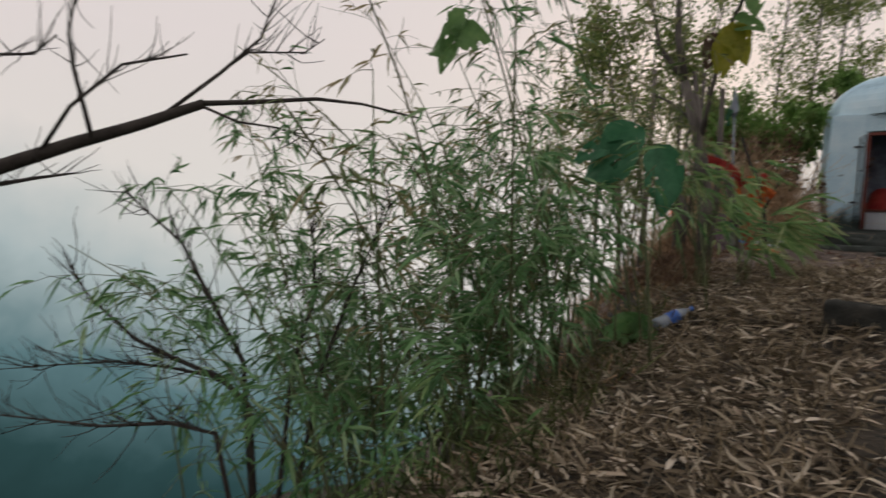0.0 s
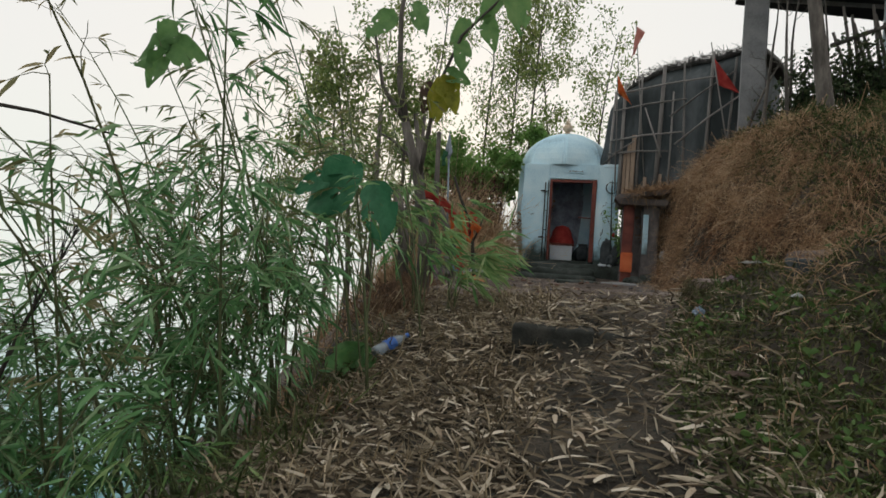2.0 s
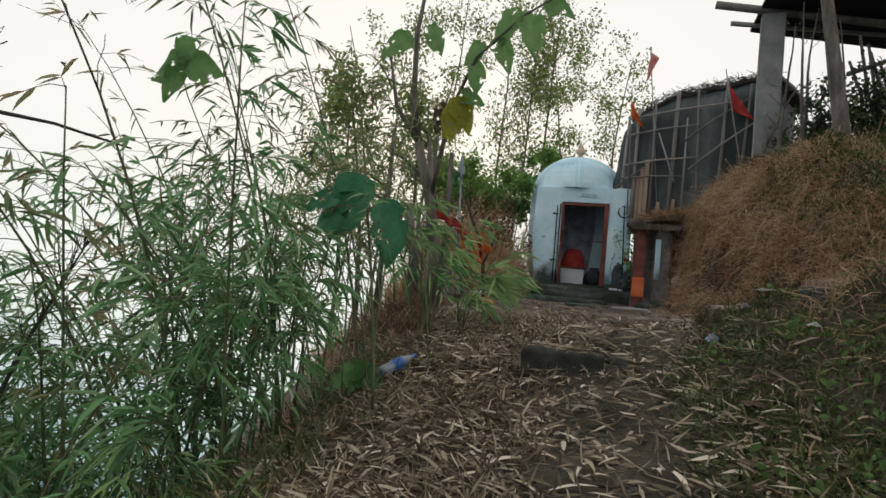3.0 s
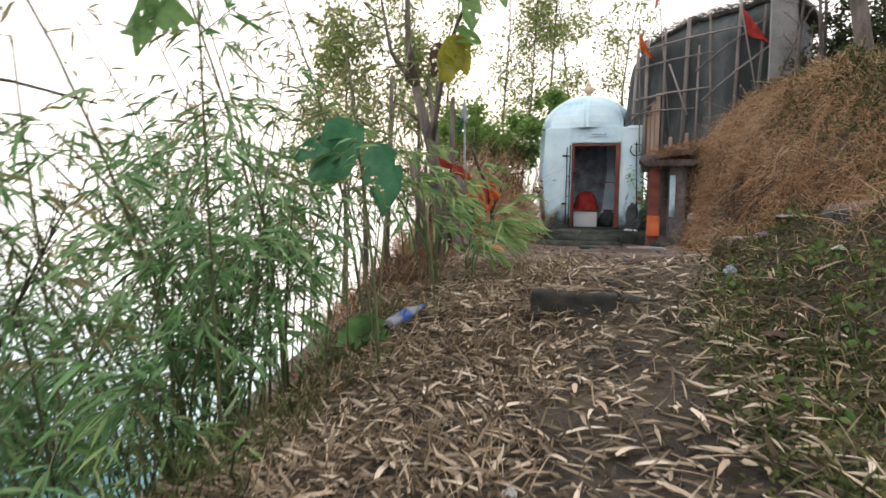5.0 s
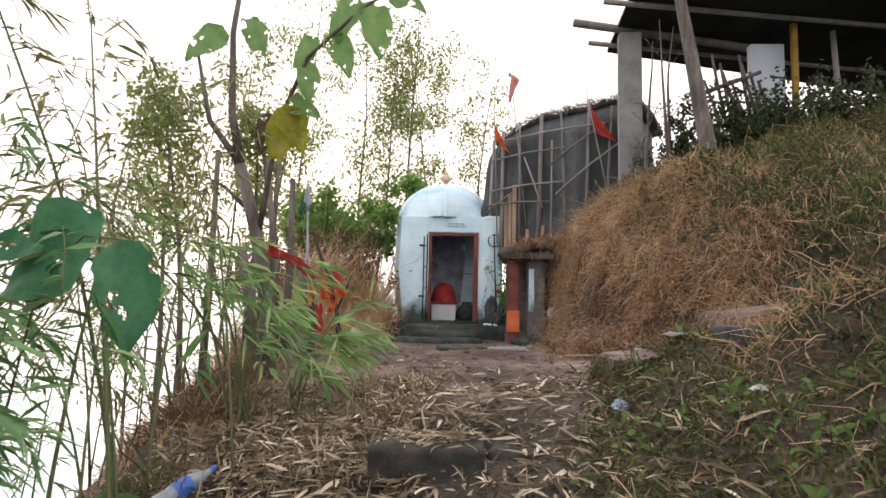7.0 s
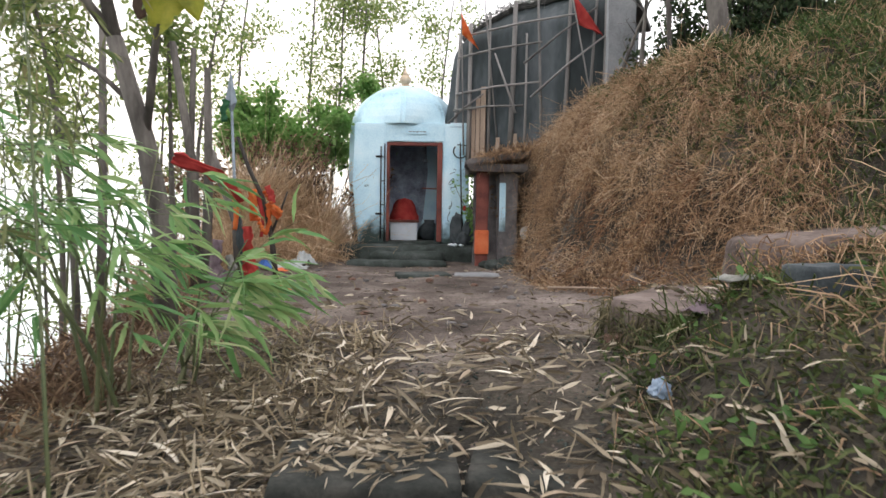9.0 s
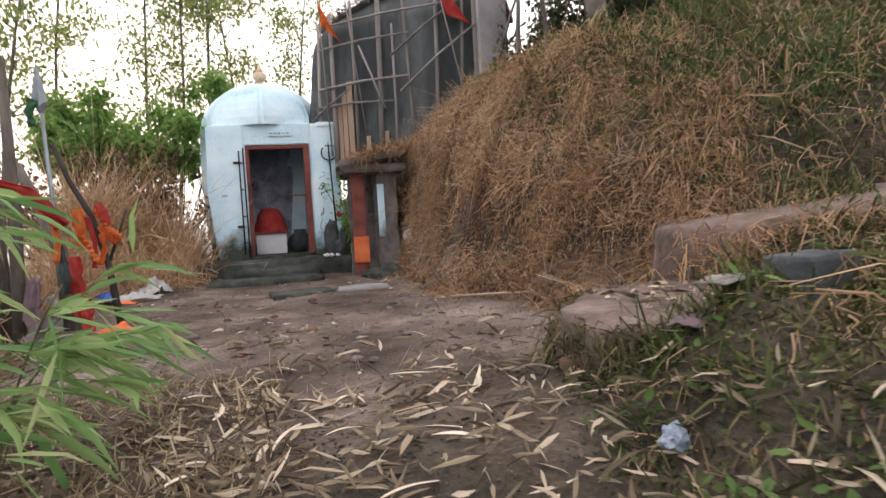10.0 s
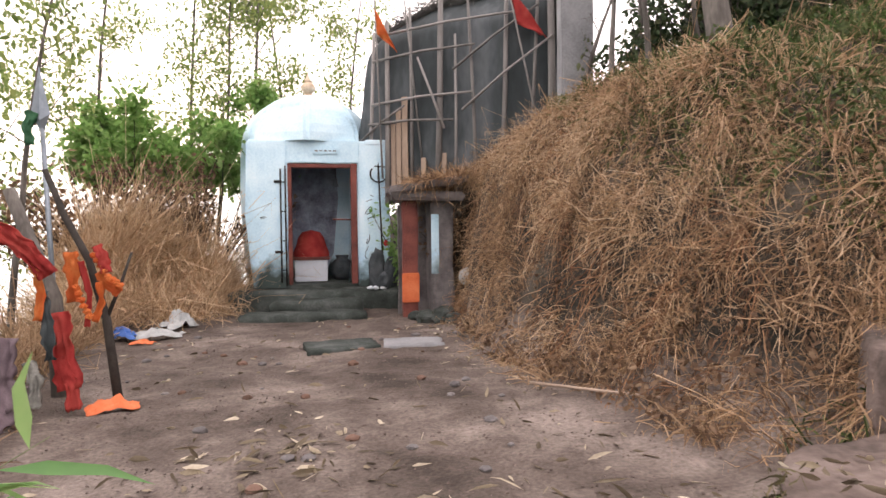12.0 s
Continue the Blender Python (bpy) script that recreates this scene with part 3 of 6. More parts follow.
bm.free()
dome_me.materials.append(M_LIME)
part("dome", dome_me, shrine)
finial = part("finial", lathe("finial", [(0.0, 4.34), (0.1, 4.36), (0.1, 4.4), (0.05, 4.42), (0.07, 4.44), (0.12, 4.49), (0.125, 4.55), (0.09, 4.6), (0.05, 4.62), (0.07, 4.64), (0.045, 4.67), (0.015, 4.75), (0.0, 4.84)], (SX, SY), M_GOLD, 16), shrine, "ochre pot-shaped finial")
DX0, DX1, DZ0, DZ1, FY = -0.73, 0.33, 1.26, 3.15, 14.2
front = join(box(-1.33, DX0, FY, FY + 0.3, 1.2, 3.5, M_LIME, 0.03, 0.02, cuts=3), box(DX1, 0.84, FY, FY + 0.3, 1.2, 3.5, M_LIME, 0.03, 0.02, cuts=3),
             box(DX0 - 0.02, DX1 + 0.02, FY + 0.012, FY + 0.3, DZ1, 3.51, M_LIME, 0.015, 0.012, cuts=2))
for v in front.vertices:  # the wall leans in towards its foot on the valley side
    if v.co.x < -1.1:
        v.co.x += 0.08 * (max(0.0, 2.7 - v.co.z) / 1.5) ** 1.6 - 0.03 * math.sin(math.pi * (v.co.z - 1.2) / 2.2)
part("front_wall", front, shrine)
part("parapet", box(0.45, 0.86, FY - 0.02, FY + 0.34, 3.43, 3.52, M_LIME, 0.02, 0.01, cuts=1), shrine)
part("floor", box(-1.2, 0.4, FY + 0.05, 16.1, 1.2, 1.262, M_MOSS, 0.005), shrine, "dark stone floor")
part("back_panel", box(-1.15, 0.3, 15.98, 16.02, 1.262, 3.3, M_INNER, 0.004), shrine, "grey-blue inner wall, paled in place of light")
part("side_panel", box(-1.3, -1.26, 14.52, 15.97, 1.262, 3.3, M_INNER, 0.004), shrine, "grey-blue inner wall, paled in place of light")
part("side_panel", box(0.42, 0.46, 14.52, 15.97, 1.262, 3.3, M_INNER, 0.004), shrine, "grey-blue inner wall, paled in place of light")
frame_part = part("door_frame", join(box(DX1 - 0.1, DX1 - 0.002, FY - 0.015, FY + 0.12, DZ0 + 0.006, DZ1 - 0.006, M_RED, 0.008, 0.004, cuts=2),
                                     box(DX0 + 0.002, DX0 + 0.06, FY + 0.03, FY + 0.12, DZ0 + 0.006, DZ1 - 0.006, M_RED, 0.008, 0.004, cuts=2),
                                     box(DX0 + 0.06, DX1 - 0.1, FY + 0.03, FY + 0.12, DZ1 - 0.07, DZ1 - 0.006, M_RED, 0.008, 0.003, cuts=1)), shrine, "worn red painted wooden door frame")
part("crossbar", tubes("crossbar", [([(-0.05, FY + 0.07, 2.28), (DX1 - 0.1, FY + 0.05, 2.27)], 0.012, 0.012)], M_RED), frame_part)
gate = part("iron_gate", tubes("iron_gate", [([(DX0 - 0.03, FY - 0.03, DZ0), (DX0 - 0.03, FY - 0.03, 3.1)], 0.012, 0.012), ([(DX0 - 0.1, FY - 0.04, DZ0 + 0.05), (DX0 - 0.1, FY - 0.04, 3.05)], 0.012, 0.012)]
                                    + [([(DX0 - 0.1, FY - 0.04, z), (DX0 - 0.02, FY - 0.03, z)], 0.009, 0.009) for z in (1.5, 1.95, 2.4, 2.85)], M_IRON), shrine, "narrow iron gate folded back beside the doorway")
for z in (1.78, 2.86):
    part("hinge", box(DX0 - 0.2, DX0 - 0.08, FY - 0.03, FY + 0.004, z - 0.018, z + 0.018, M_IRON, 0.006), gate, "black iron hinge strap")
sign = part("name_plate", box(-0.34, 0.04, FY - 0.012, FY + 0.014, 3.29, 3.38, M_LIME, 0.004), shrine, "white plate with unreadable lettering")
for i in range(5):
    part("letter_bar", box(-0.31 + 0.068 * i, -0.262 + 0.068 * i, FY - 0.016, FY - 0.0125, 3.327 + 0.004 * (i % 2), 3.345, M_STONE, 0), sign)
# pale patches of bare plaster and painted marks beside the door
for cx, cz, w, h, s in ((0.53, 2.6, 0.07, 0.05, 0), (0.5, 2.42, 0.05, 0.07, 2), (0.56, 2.28, 0.08, 0.04, 4), (0.49, 1.98, 0.03, 0.1, 1), (0.47, 1.75, 0.03, 0.1, 3), (-1.1, 2.3, 0.05, 0.02, 5)):
    stroke = [(cx + w * math.sin(1.3 * t + s), FY - 0.002, cz + h * math.cos(0.9 * t + s)) for t in range(5)]
    part("painted_mark", tubes("painted_mark", [(stroke, 0.007, 0.005)], M_DARKROCK, 5), shrine, "faded dark painted stroke")
plinth = solid("plinth", rough_block(-1.64, 1.04, 13.83, 16.4, 0.4, 1.21, M_MOSS, 0.03, 0, "plinth", 17), "dark mossy stone plinth under the shrine", "plinth")
solid("stone_step", rough_block(-0.95, 0.36, 13.4, 13.9, 0.6, 1.1, M_MOSS, 0.03, 0, "stone_step", 13), "dark worn stone step before the shrine door", "step", "steps of the shrine")
solid("stone_step", rough_block(-1.35, 0.4, 12.98, 13.46, 0.5, 0.97, M_MOSS, 0.035, 0, "stone_step", 13), "low mossy stone step at the yard", "step", "steps of the shrine")
# inside the shrine
altar = thing("altar", "white tiled altar block inside the shrine", "altar", (-0.4, 15.1, 1.262))
part("altar_block", box(-0.68, -0.15, 14.85, 15.4, 1.262, 1.62, M_WHITE, 0.01), altar)
part("altar_top", box(-0.72, -0.11, 14.81, 15.44, 1.62, 1.67, M_RED, 0.012), altar, "red painted altar top")
idol = lathe("idol", [(0.3, 1.671), (0.3, 1.74), (0.25, 1.85), (0.22, 1.98), (0.15, 2.08), (0.0, 2.12)], (-0.42, 15.12), M_REDCLOTH, 12)
solid("covered_idol", idol, "rounded idol draped in red cloth on the altar", "idol")
bell = thing("hanging_bell", "small pale metal bell hanging inside the shrine", "bell", (0.0, 14.9, 2.9))
part("bell_body", lathe("bell_body", [(0.0, 2.98), (0.03, 2.97), (0.04, 2.9), (0.06, 2.84)], (0.0, 14.9), M_STEEL, 12), bell)
part("bell_cord", tubes("bell_cord", [([(0, 14.9, 2.975), (0, 14.9, 3.95)], 0.005, 0.005)], M_IRON, 4), bell)
stool = thing("dark_pot", "dark clay pot on the shrine floor", "pot", (0.1, 15.2, 1.262))
part("pot_body", lathe("pot_body", [(0.0, 1.262), (0.12, 1.263), (0.2, 1.4), (0.18, 1.55), (0.1, 1.63), (0.12, 1.68)], (0.1, 15.2), M_DARKROCK, 14), stool)
# trident standing against the wall
trident = thing("trident", "black iron trident leaning beside the shrine door", "trident", (0.66, 14.1, 1.2))
part("shaft", tubes("shaft", [([(0.72, 14.05, 1.2), (0.66, 14.15, 3.12)], 0.014, 0.012)], M_IRON), trident)
arc = [(0.665 + 0.13 * math.sin(radians(a)), 14.14, 2.98 - 0.13 * math.cos(radians(a))) for a in range(-130, 131, 20)]
part("prongs", tubes("prongs", [(arc, 0.014, 0.01), ([(0.66, 14.15, 2.9), (0.66, 14.15, 3.16)], 0.013, 0.004), ([(0.6, 14.13, 3.1), (0.86, 14.13, 3.08)], 0.009, 0.009)], M_IRON), trident)


def lump(name, x, y, z, rx, ry, rz, material, seed=0, bump=0.25):
    """An uneven rounded lump; z is its base."""
    bm = bmesh.new()
    bmesh.ops.create_icosphere(bm, subdivisions=3, radius=1)
    for v in bm.verts:
        k = 1 + bump * noise.noise(v.co * 1.6 + Vector((seed * 3.7, 0, 0))) + 0.4 * bump * noise.noise(v.co * 4 + Vector((0, seed, 0)))
        v.co = Vector((x + v.co.x * rx * k, y + v.co.y * ry * k, z + rz * 0.85 + v.co.z * rz * k))
    me = bpy.data.meshes.new(name)
    bm.to_mesh(me)
    bm.free()
    me.materials.append(material)
    return me


def crumple(name, x, y, z, w, d, h, material, seed=0, turn=0.0):
    """A crumpled sheet of cloth or plastic with folds, lying on what is under it."""
    n, verts, faces = 12, [], []
    c, s = math.cos(radians(turn)), math.sin(radians(turn))
    for side in (0, 1):
        for i in range(n + 1):
            for j in range(n + 1):
                a, b = (i / n - 0.5), (j / n - 0.5)
                px = w * a * (1 + 0.3 * noise.noise(Vector((b * 4, seed, 0))))
                py = d * b * (1 + 0.3 * noise.noise(Vector((a * 4, seed, 5))))
                fold = 0.55 + 0.7 * noise.noise(Vector((a * 4 + seed * 2.3, b * 4, seed))) + 0.25 * noise.noise(Vector((a * 9, b * 9, seed)))
                pz = max(0.0, h * fold * max(0.05, 1 - 2.6 * (a * a + b * b)))
                verts.append((x + c * px - s * py, y + s * px + c * py, z + pz + (0.004 if side == 0 else 0)))
    m = (n + 1) ** 2
    for i in range(n):
        for j in range(n):
            q = (i * (n + 1) + j, (i + 1) * (n + 1) + j, (i + 1) * (n + 1) + j + 1, i * (n + 1) + j + 1)
            faces.append(q)
            faces.append(tuple(k + m for k in reversed(q)))
    return mesh(name, verts, faces, material, True)


for i, (x, y, r, h) in enumerate(((0.62, 14.02, 0.13, 0.33), (0.82, 14.0, 0.12, 0.26), (0.72, 13.93, 0.1, 0.14))):
    solid("votive_stone", lump("votive_stone", x, y, 1.2, r, r * 0.7, h, M_DARKROCK, i), "blackened oily stone set on the plinth beside the door", "stone", "votive stones")
for i, (x, y) in enumerate(((0.5, 13.93), (0.58, 13.9), (0.7, 13.9))):
    solid("white_pebble", lump("white_pebble", x, y, 1.19, 0.05, 0.03, 0.03, M_WHITE, i + 9), "small white offering bowl on the plinth edge", "bowl", "offerings on the plinth")
solid("red_offering", lump("red_offering", 0.75, 13.98, 1.86, 0.035, 0.03, 0.05, M_REDCLOTH, 4), "red cloth knot tied on the trident", "cloth")

# ---- side kiosk beside the shrine ----
kiosk = thing("kiosk", "small stone wayside niche with slab roof and orange painted post", "niche", (1.2, 12.8, 0.9))
niche_roof = box(0.68, 1.75, 12.35, 13.4, 2.64, 2.75, M_STONE, 0.03, 0.04, -4, cuts=4)
for v in niche_roof.vertices:
    v.co.z += 0.16 * (v.co.x - 1.2) + 0.02 * noise.noise(v.co * 4)
part("roof_slab", niche_roof, kiosk, "weathered tilted stone roof slab")
part("roof_ledge", box(0.74, 1.7, 12.42, 13.3, 2.48, 2.6, M_STONE, 0.03, 0.02, -4, cuts=2), kiosk)
part("post", box(0.86, 1.06, 12.62, 12.8, 0.85, 2.48, M_RED, 0.02, 0.015, cuts=3), kiosk, "orange-red painted stone post")
part("post_panel", box(0.84, 1.07, 12.58, 12.615, 1.13, 1.52, M_ORANGE, 0.008, 0.004, cuts=1), kiosk, "bright orange painted panel")
part("pier", box(1.24, 1.55, 12.6, 13.1, 0.85, 2.48, M_STONE, 0.03, 0.03, cuts=3), kiosk, "grey rough stone pier")
part("white_strip", box(1.235, 1.34, 12.57, 12.597, 1.5, 2.3, M_LIME, 0.006, 0.006, cuts=2), kiosk, "flaking whitewashed strip")
part("back_wall", box(0.86, 1.6, 13.1, 13.3, 0.85, 2.48, M_STONE, 0.03, 0.02, cuts=2), kiosk)
for i, (x, y, r) in enumerate(((1.12, 12.35, 0.14), (1.32, 12.2, 0.17), (1.0, 12.5, 0.1), (1.42, 12.0, 0.12))):
    p = on_ground(x, y, -0.04)
    solid("boulder", lump("boulder", x, y, p.z, r, r, r * 0.8, M_MOSS, i + 20), "dark rounded stone at the foot of the bank", "stone", "stones by the niche")

# ---- hut on the bank ----
HA, HB = Vector((0.62, 14.35, 0)), Vector((3.0, 12.75, 0))
HD = (HB - HA)
HN = Vector((HD.y, -HD.x, 0)).normalized()  # towards the yard


def hut_at(u, z, out=0.0):
    p = HA + HD * u + HN * out
    return (p.x, p.y, z)


hut = thing("hut", "dark tarpaulin hut framed with bare wooden poles on the bank", "hut", (2.0, 13.6, 3.0))
hv, hf = [], []
NU, NV = 40, 22
for j in range(NV + 1):
    v = j / NV
    for i in range(NU + 1):
        u = i / NU
        top = 5.25 + 0.35 * min(1, u * 3) ** 0.6 + 0.15 * u
        z = 2.6 + (top - 2.6) * v
        flare = -0.12 * (1 - v) * (1 - u) ** 3
        belly = 0.05 * noise.noise(Vector((u * 6, v * 4, 0))) + 0.02 * noise.noise(Vector((u * 25, v * 9, 4)))
        roll_in = -0.5 * max(0, v - 0.8) ** 2 / 0.04
        hv.append(hut_at(u + flare - 0.02, z, belly + roll_in))
for j in range(NV):
    for i in range(NU):
        a = j * (NU + 1) + i
        hf.append((a, a + 1, a + NU + 2, a + NU + 1))
wall_me = mesh("tarp_wall", hv, hf, M_TARP, True)
tw = part("tarp_wall", wall_me, hut, "sagging dark tarpaulin wall")
tw.modifiers.new("thick", 'SOLIDIFY').thickness = 0.02
# gable end and back
bk = Vector((1.1, 1.7, 0))
ev = [hut_at(-0.14, 2.6), hut_at(-0.03, 5.2, -0.5), tuple(Vector(hut_at(-0.1, 5.0)) + bk), tuple(Vector(hut_at(-0.14, 2.6)) + bk),
      hut_at(1, 2.6), hut_at(1, 5.7, -0.5), tuple(Vector(hut_at(1, 5.4)) + bk), tuple(Vector(hut_at(1, 2.6)) + bk)]
end = part("end_wall", mesh("end_wall", ev, [(0, 1, 2, 3), (7, 6, 5, 4), (3, 2, 6, 7)], M_TARP), hut)
end.modifiers.new("thick", 'SOLIDIFY').thickness = 0.03
rv, rf = [], []
for i in range(31):
    u = -0.05 + 1.1 * i / 30
    top = 5.28 + 0.35 * min(1, max(0, u) * 3) ** 0.6 + 0.15 * u
    for k in range(7):
        w = k / 6
        q = Vector(hut_at(u, top + 0.12 * math.sin(math.pi * w) - 0.25 * w + 0.05 * noise.noise(Vector((u * 14, w * 5, 1))), -0.35)) + bk * w
        rv.append(q)
for i in range(30):
    for k in range(6):
        rf.append((i * 7 + k, i * 7 + 7 + k, i * 7 + 8 + k, i * 7 + 1 + k))
roof_o = part("hut_roof", mesh("hut_roof", rv, rf, M_THATCH, True), hut, "grey weathered roof with a ragged edge")
roof_o.modifiers.new("thick", 'SOLIDIFY').thickness = 0.09
nf = 900
fu = rng.uniform(-0.04, 1.04, nf)
fb = np.array([hut_at(u, 5.3 + 0.35 * min(1, max(0, u) * 3) ** 0.6 + 0.15 * u, -0.34) for u in fu]) + rng.normal(0, 0.03, (nf, 3))
part("thatch_fringe", grass("thatch_fringe", fb, rng.normal(0, 1, (nf, 3)) * [0.7, 0.5, 0.2] + [-0.1, -0.6, 0.05], rng.uniform(0.08, 0.22, nf), np.full(nf, 0.012), M_THATCH, 0.5), roof_o, kind="stuff")
for i in range(9):
    u = [-0.02, 0.1, 0.25, 0.4, 0.5, 0.62, 0.75, 0.88, 1.0][i]
    lean = [0.04, 0.0, -0.01, 0.02, 0.0, -0.05, 0.03, 0.06, 0.0][i]
    top = [5.2, 5.35, 5.5, 5.6, 5.0, 5.6, 5.7, 5.5, 5.8][i]
    r = [0.035, 0.045, 0.03, 0.055, 0.025, 0.03, 0.04, 0.03, 0.06][i]
    part("pole", tubes("pole", [([hut_at(u, 2.5, 0.1), hut_at(u + lean * 0.5 + 0.01, (2.5 + top) / 2, 0.12), hut_at(u + lean, top, 0.06)], r, r * 0.75)], M_POLE, 7), hut)
for z0, z1, u0, u1 in ((4.72, 4.78, 0.03, 0.62), (4.05, 4.1, 0.02, 0.6), (3.75, 3.72, 0.0, 0.5), (4.45, 5.2, 0.5, 0.95), (3.85, 4.75, 0.55, 1.02), (3.5, 4.0, -0.05, 0.22), (3.6, 4.7, 0.45, 0.3), (5.1, 5.15, 0.05, 0.9)):
    part("rail", tubes("rail", [([hut_at(u0, z0, 0.17), hut_at((u0 + u1) / 2, (z0 + z1) / 2 + 0.03, 0.19), hut_at(u1, z1, 0.17)], 0.022, 0.016)], M_POLE, 6), hut)
for u0, u1, z1 in ((0.12, 0.15, 3.75), (0.152, 0.185, 3.95), (0.187, 0.225, 4.15), (0.42, 0.45, 3.25), (0.3, 0.33, 3.2)):
    a, b = Vector(hut_at(u0, 0, 0.08)), Vector(hut_at(u1, 0, 0.08))
    cx, cy = (a.x + b.x) / 2, (a.y + b.y) / 2
    w = (b - a).length
    part("board", box(cx - w / 2 + 0.004, cx + w / 2 - 0.004, cy - 0.012, cy + 0.012, 2.7, z1, M_BOARD, 0.004, turn=math.degrees(math.atan2(HD.y, HD.x))), hut, "pale upright board")

# ---- shelter and fence above the bank ----
shelter = thing("shelter", "open shelter with a dark sheet roof and pale blue wall", "shelter", (5, 11.5, 4.2))
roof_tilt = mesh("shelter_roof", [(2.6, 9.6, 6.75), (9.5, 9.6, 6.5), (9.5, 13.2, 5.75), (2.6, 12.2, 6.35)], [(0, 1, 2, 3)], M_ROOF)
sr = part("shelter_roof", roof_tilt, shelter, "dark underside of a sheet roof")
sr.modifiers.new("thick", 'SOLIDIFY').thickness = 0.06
part("beam", tubes("beam", [([(1.85, 11.45, 6.5), (3.2, 11.5, 6.33), (5.4, 11.6, 6.05)], 0.07, 0.07)], M_POLE, 6), shelter, "grey eaves beam")
for y0 in (9.9, 10.7, 11.9):
    part("rafter", tubes("rafter", [([(2.2, y0, 6.62 - 0.12 * (y0 - 9.6)), (9.2, y0 + 0.4, 6.3 - 0.2 * (y0 - 9.6))], 0.045, 0.045)], M_POLE, 6), shelter)
part("blue_wall", box(4.75, 5.3, 11.25, 11.4, 4.1, 6.05, M_BLUEWALL, 0.01), shelter, "pale blue painted wall")
part("ochre_post", box(5.3, 5.39, 11.0, 11.09, 4.2, 6.3, M_YPOST, 0.01), shelter, "ochre painted post")
part("post", tubes("post", [([(6.1, 11.1, 4.3), (6.0, 11.1, 6.2)], 0.05, 0.045)], M_POLE, 7), shelter)
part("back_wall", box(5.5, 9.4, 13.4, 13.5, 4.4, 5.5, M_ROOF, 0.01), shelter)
part("blue_sheet", box(5.5, 6.0, 11.15, 11.3, 4.25, 4.75, M_BLUE, 0.02, 0.02, cuts=2), shelter, "blue plastic drum beside the post")
pillar = solid("pillar", box(2.62, 3.0, 11.35, 11.6, 3.4, 6.3, M_CONCRETE, 0.02, 0.012, -8, "pillar", 3), "tall grey cement pillar standing on the bank", "pillar")
fence = thing("stake_fence", "leaning fence of rough dark wooden stakes on the bank", "fence", (4.4, 10.9, 4.2))
for i in range(9):
    x = 3.95 + 0.1 * i
    part("stake", tubes("stake", [([(x + 0.12 + 0.25 * (i % 2), 10.9, 3.9), (x + 0.1, 10.92, 4.7), (x - 0.1 + 0.03 * (i % 3), 10.95, 5.3 + 0.14 * (i * 7 % 4))], 0.035, 0.022)], M_BARK, 6), fence)
part("fence_rail", tubes("fence_rail", [([(3.8, 10.85, 5.05), (4.7, 10.85, 5.4)], 0.04, 0.03)], M_BARK, 6), fence)


def flag(name, label, tip, foot, cloth, material, seed):
    """A pole with a hanging pennant; cloth: corners of the pennant along the pole and its free end."""
    ob = thing(name, label, "flag", foot)
    part("flagpole", tubes("flagpole", [([foot, tip], 0.016, 0.01)], M_POLE, 6), ob)
    a, b, c = (Vector(p) for p in cloth)
    n, verts, faces = 10, [], []
    for i in range(n + 1):
        t = i / n
        for k in range(6):
            s = k / 5
            p = a.lerp(b, s).lerp(c.lerp(b, 0.25 * s), t)
            p += Vector((0.3, 1, 0)) * (0.06 * math.sin(6 * t + 5 * s + seed) * t + 0.03 * noise.noise(Vector((t * 5, s * 4, seed))))
            verts.append(p)
    for i in range(n):
        for k in range(5):
            faces.append((i * 6 + k, i * 6 + 6 + k, i * 6 + 7 + k, i * 6 + 1 + k))
    cl = part("pennant", mesh("pennant", verts, faces, material, True), ob)
    cl.modifiers.new("thick", 'SOLIDIFY').thickness = 0.004
    return ob


flag("orange_flag", "torn saffron pennant on a thin pole at the hut", (0.62, 14.0, 5.8), (0.72, 14.05, 2.9), ((0.63, 14.0, 5.5), (0.66, 14.0, 5.1), (0.95, 13.9, 4.82)), M_SAFFRON, 1)
flag("red_flag", "bright red pennant hanging from a slanting pole", (2.36, 12.95, 5.85), (2.75, 12.55, 3.4), ((2.43, 12.88, 5.5), (2.52, 12.8, 4.95), (2.9, 12.6, 4.7)), M_REDCLOTH, 2)
pf = flag("pink_flag", "faded pink cloth flag on a tall thin pole", (0.93, 13.55, 6.45), (1.35, 13.9, 2.9), ((0.95, 13.5, 6.4), (1.12, 13.52, 6.28), (0.86, 13.5, 5.68)), M_PINKCLOTH, 3)


# ---- plants ----
def curve_pts(p, d, length, n, bend, wobble=0.1):
    """A bent run of points: it starts at p along d and is drawn to bend."""
    p, d, bend = Vector(p), Vector(d).normalized(), Vector(bend)
    out = [p.copy()]
    for i in range(n):
        d = (d + bend / n + Vector(rng.normal(0, wobble, 3)) / n ** 0.5).normalized()
        p = p + d * (length / n)
        out.append(p.copy())
    return out


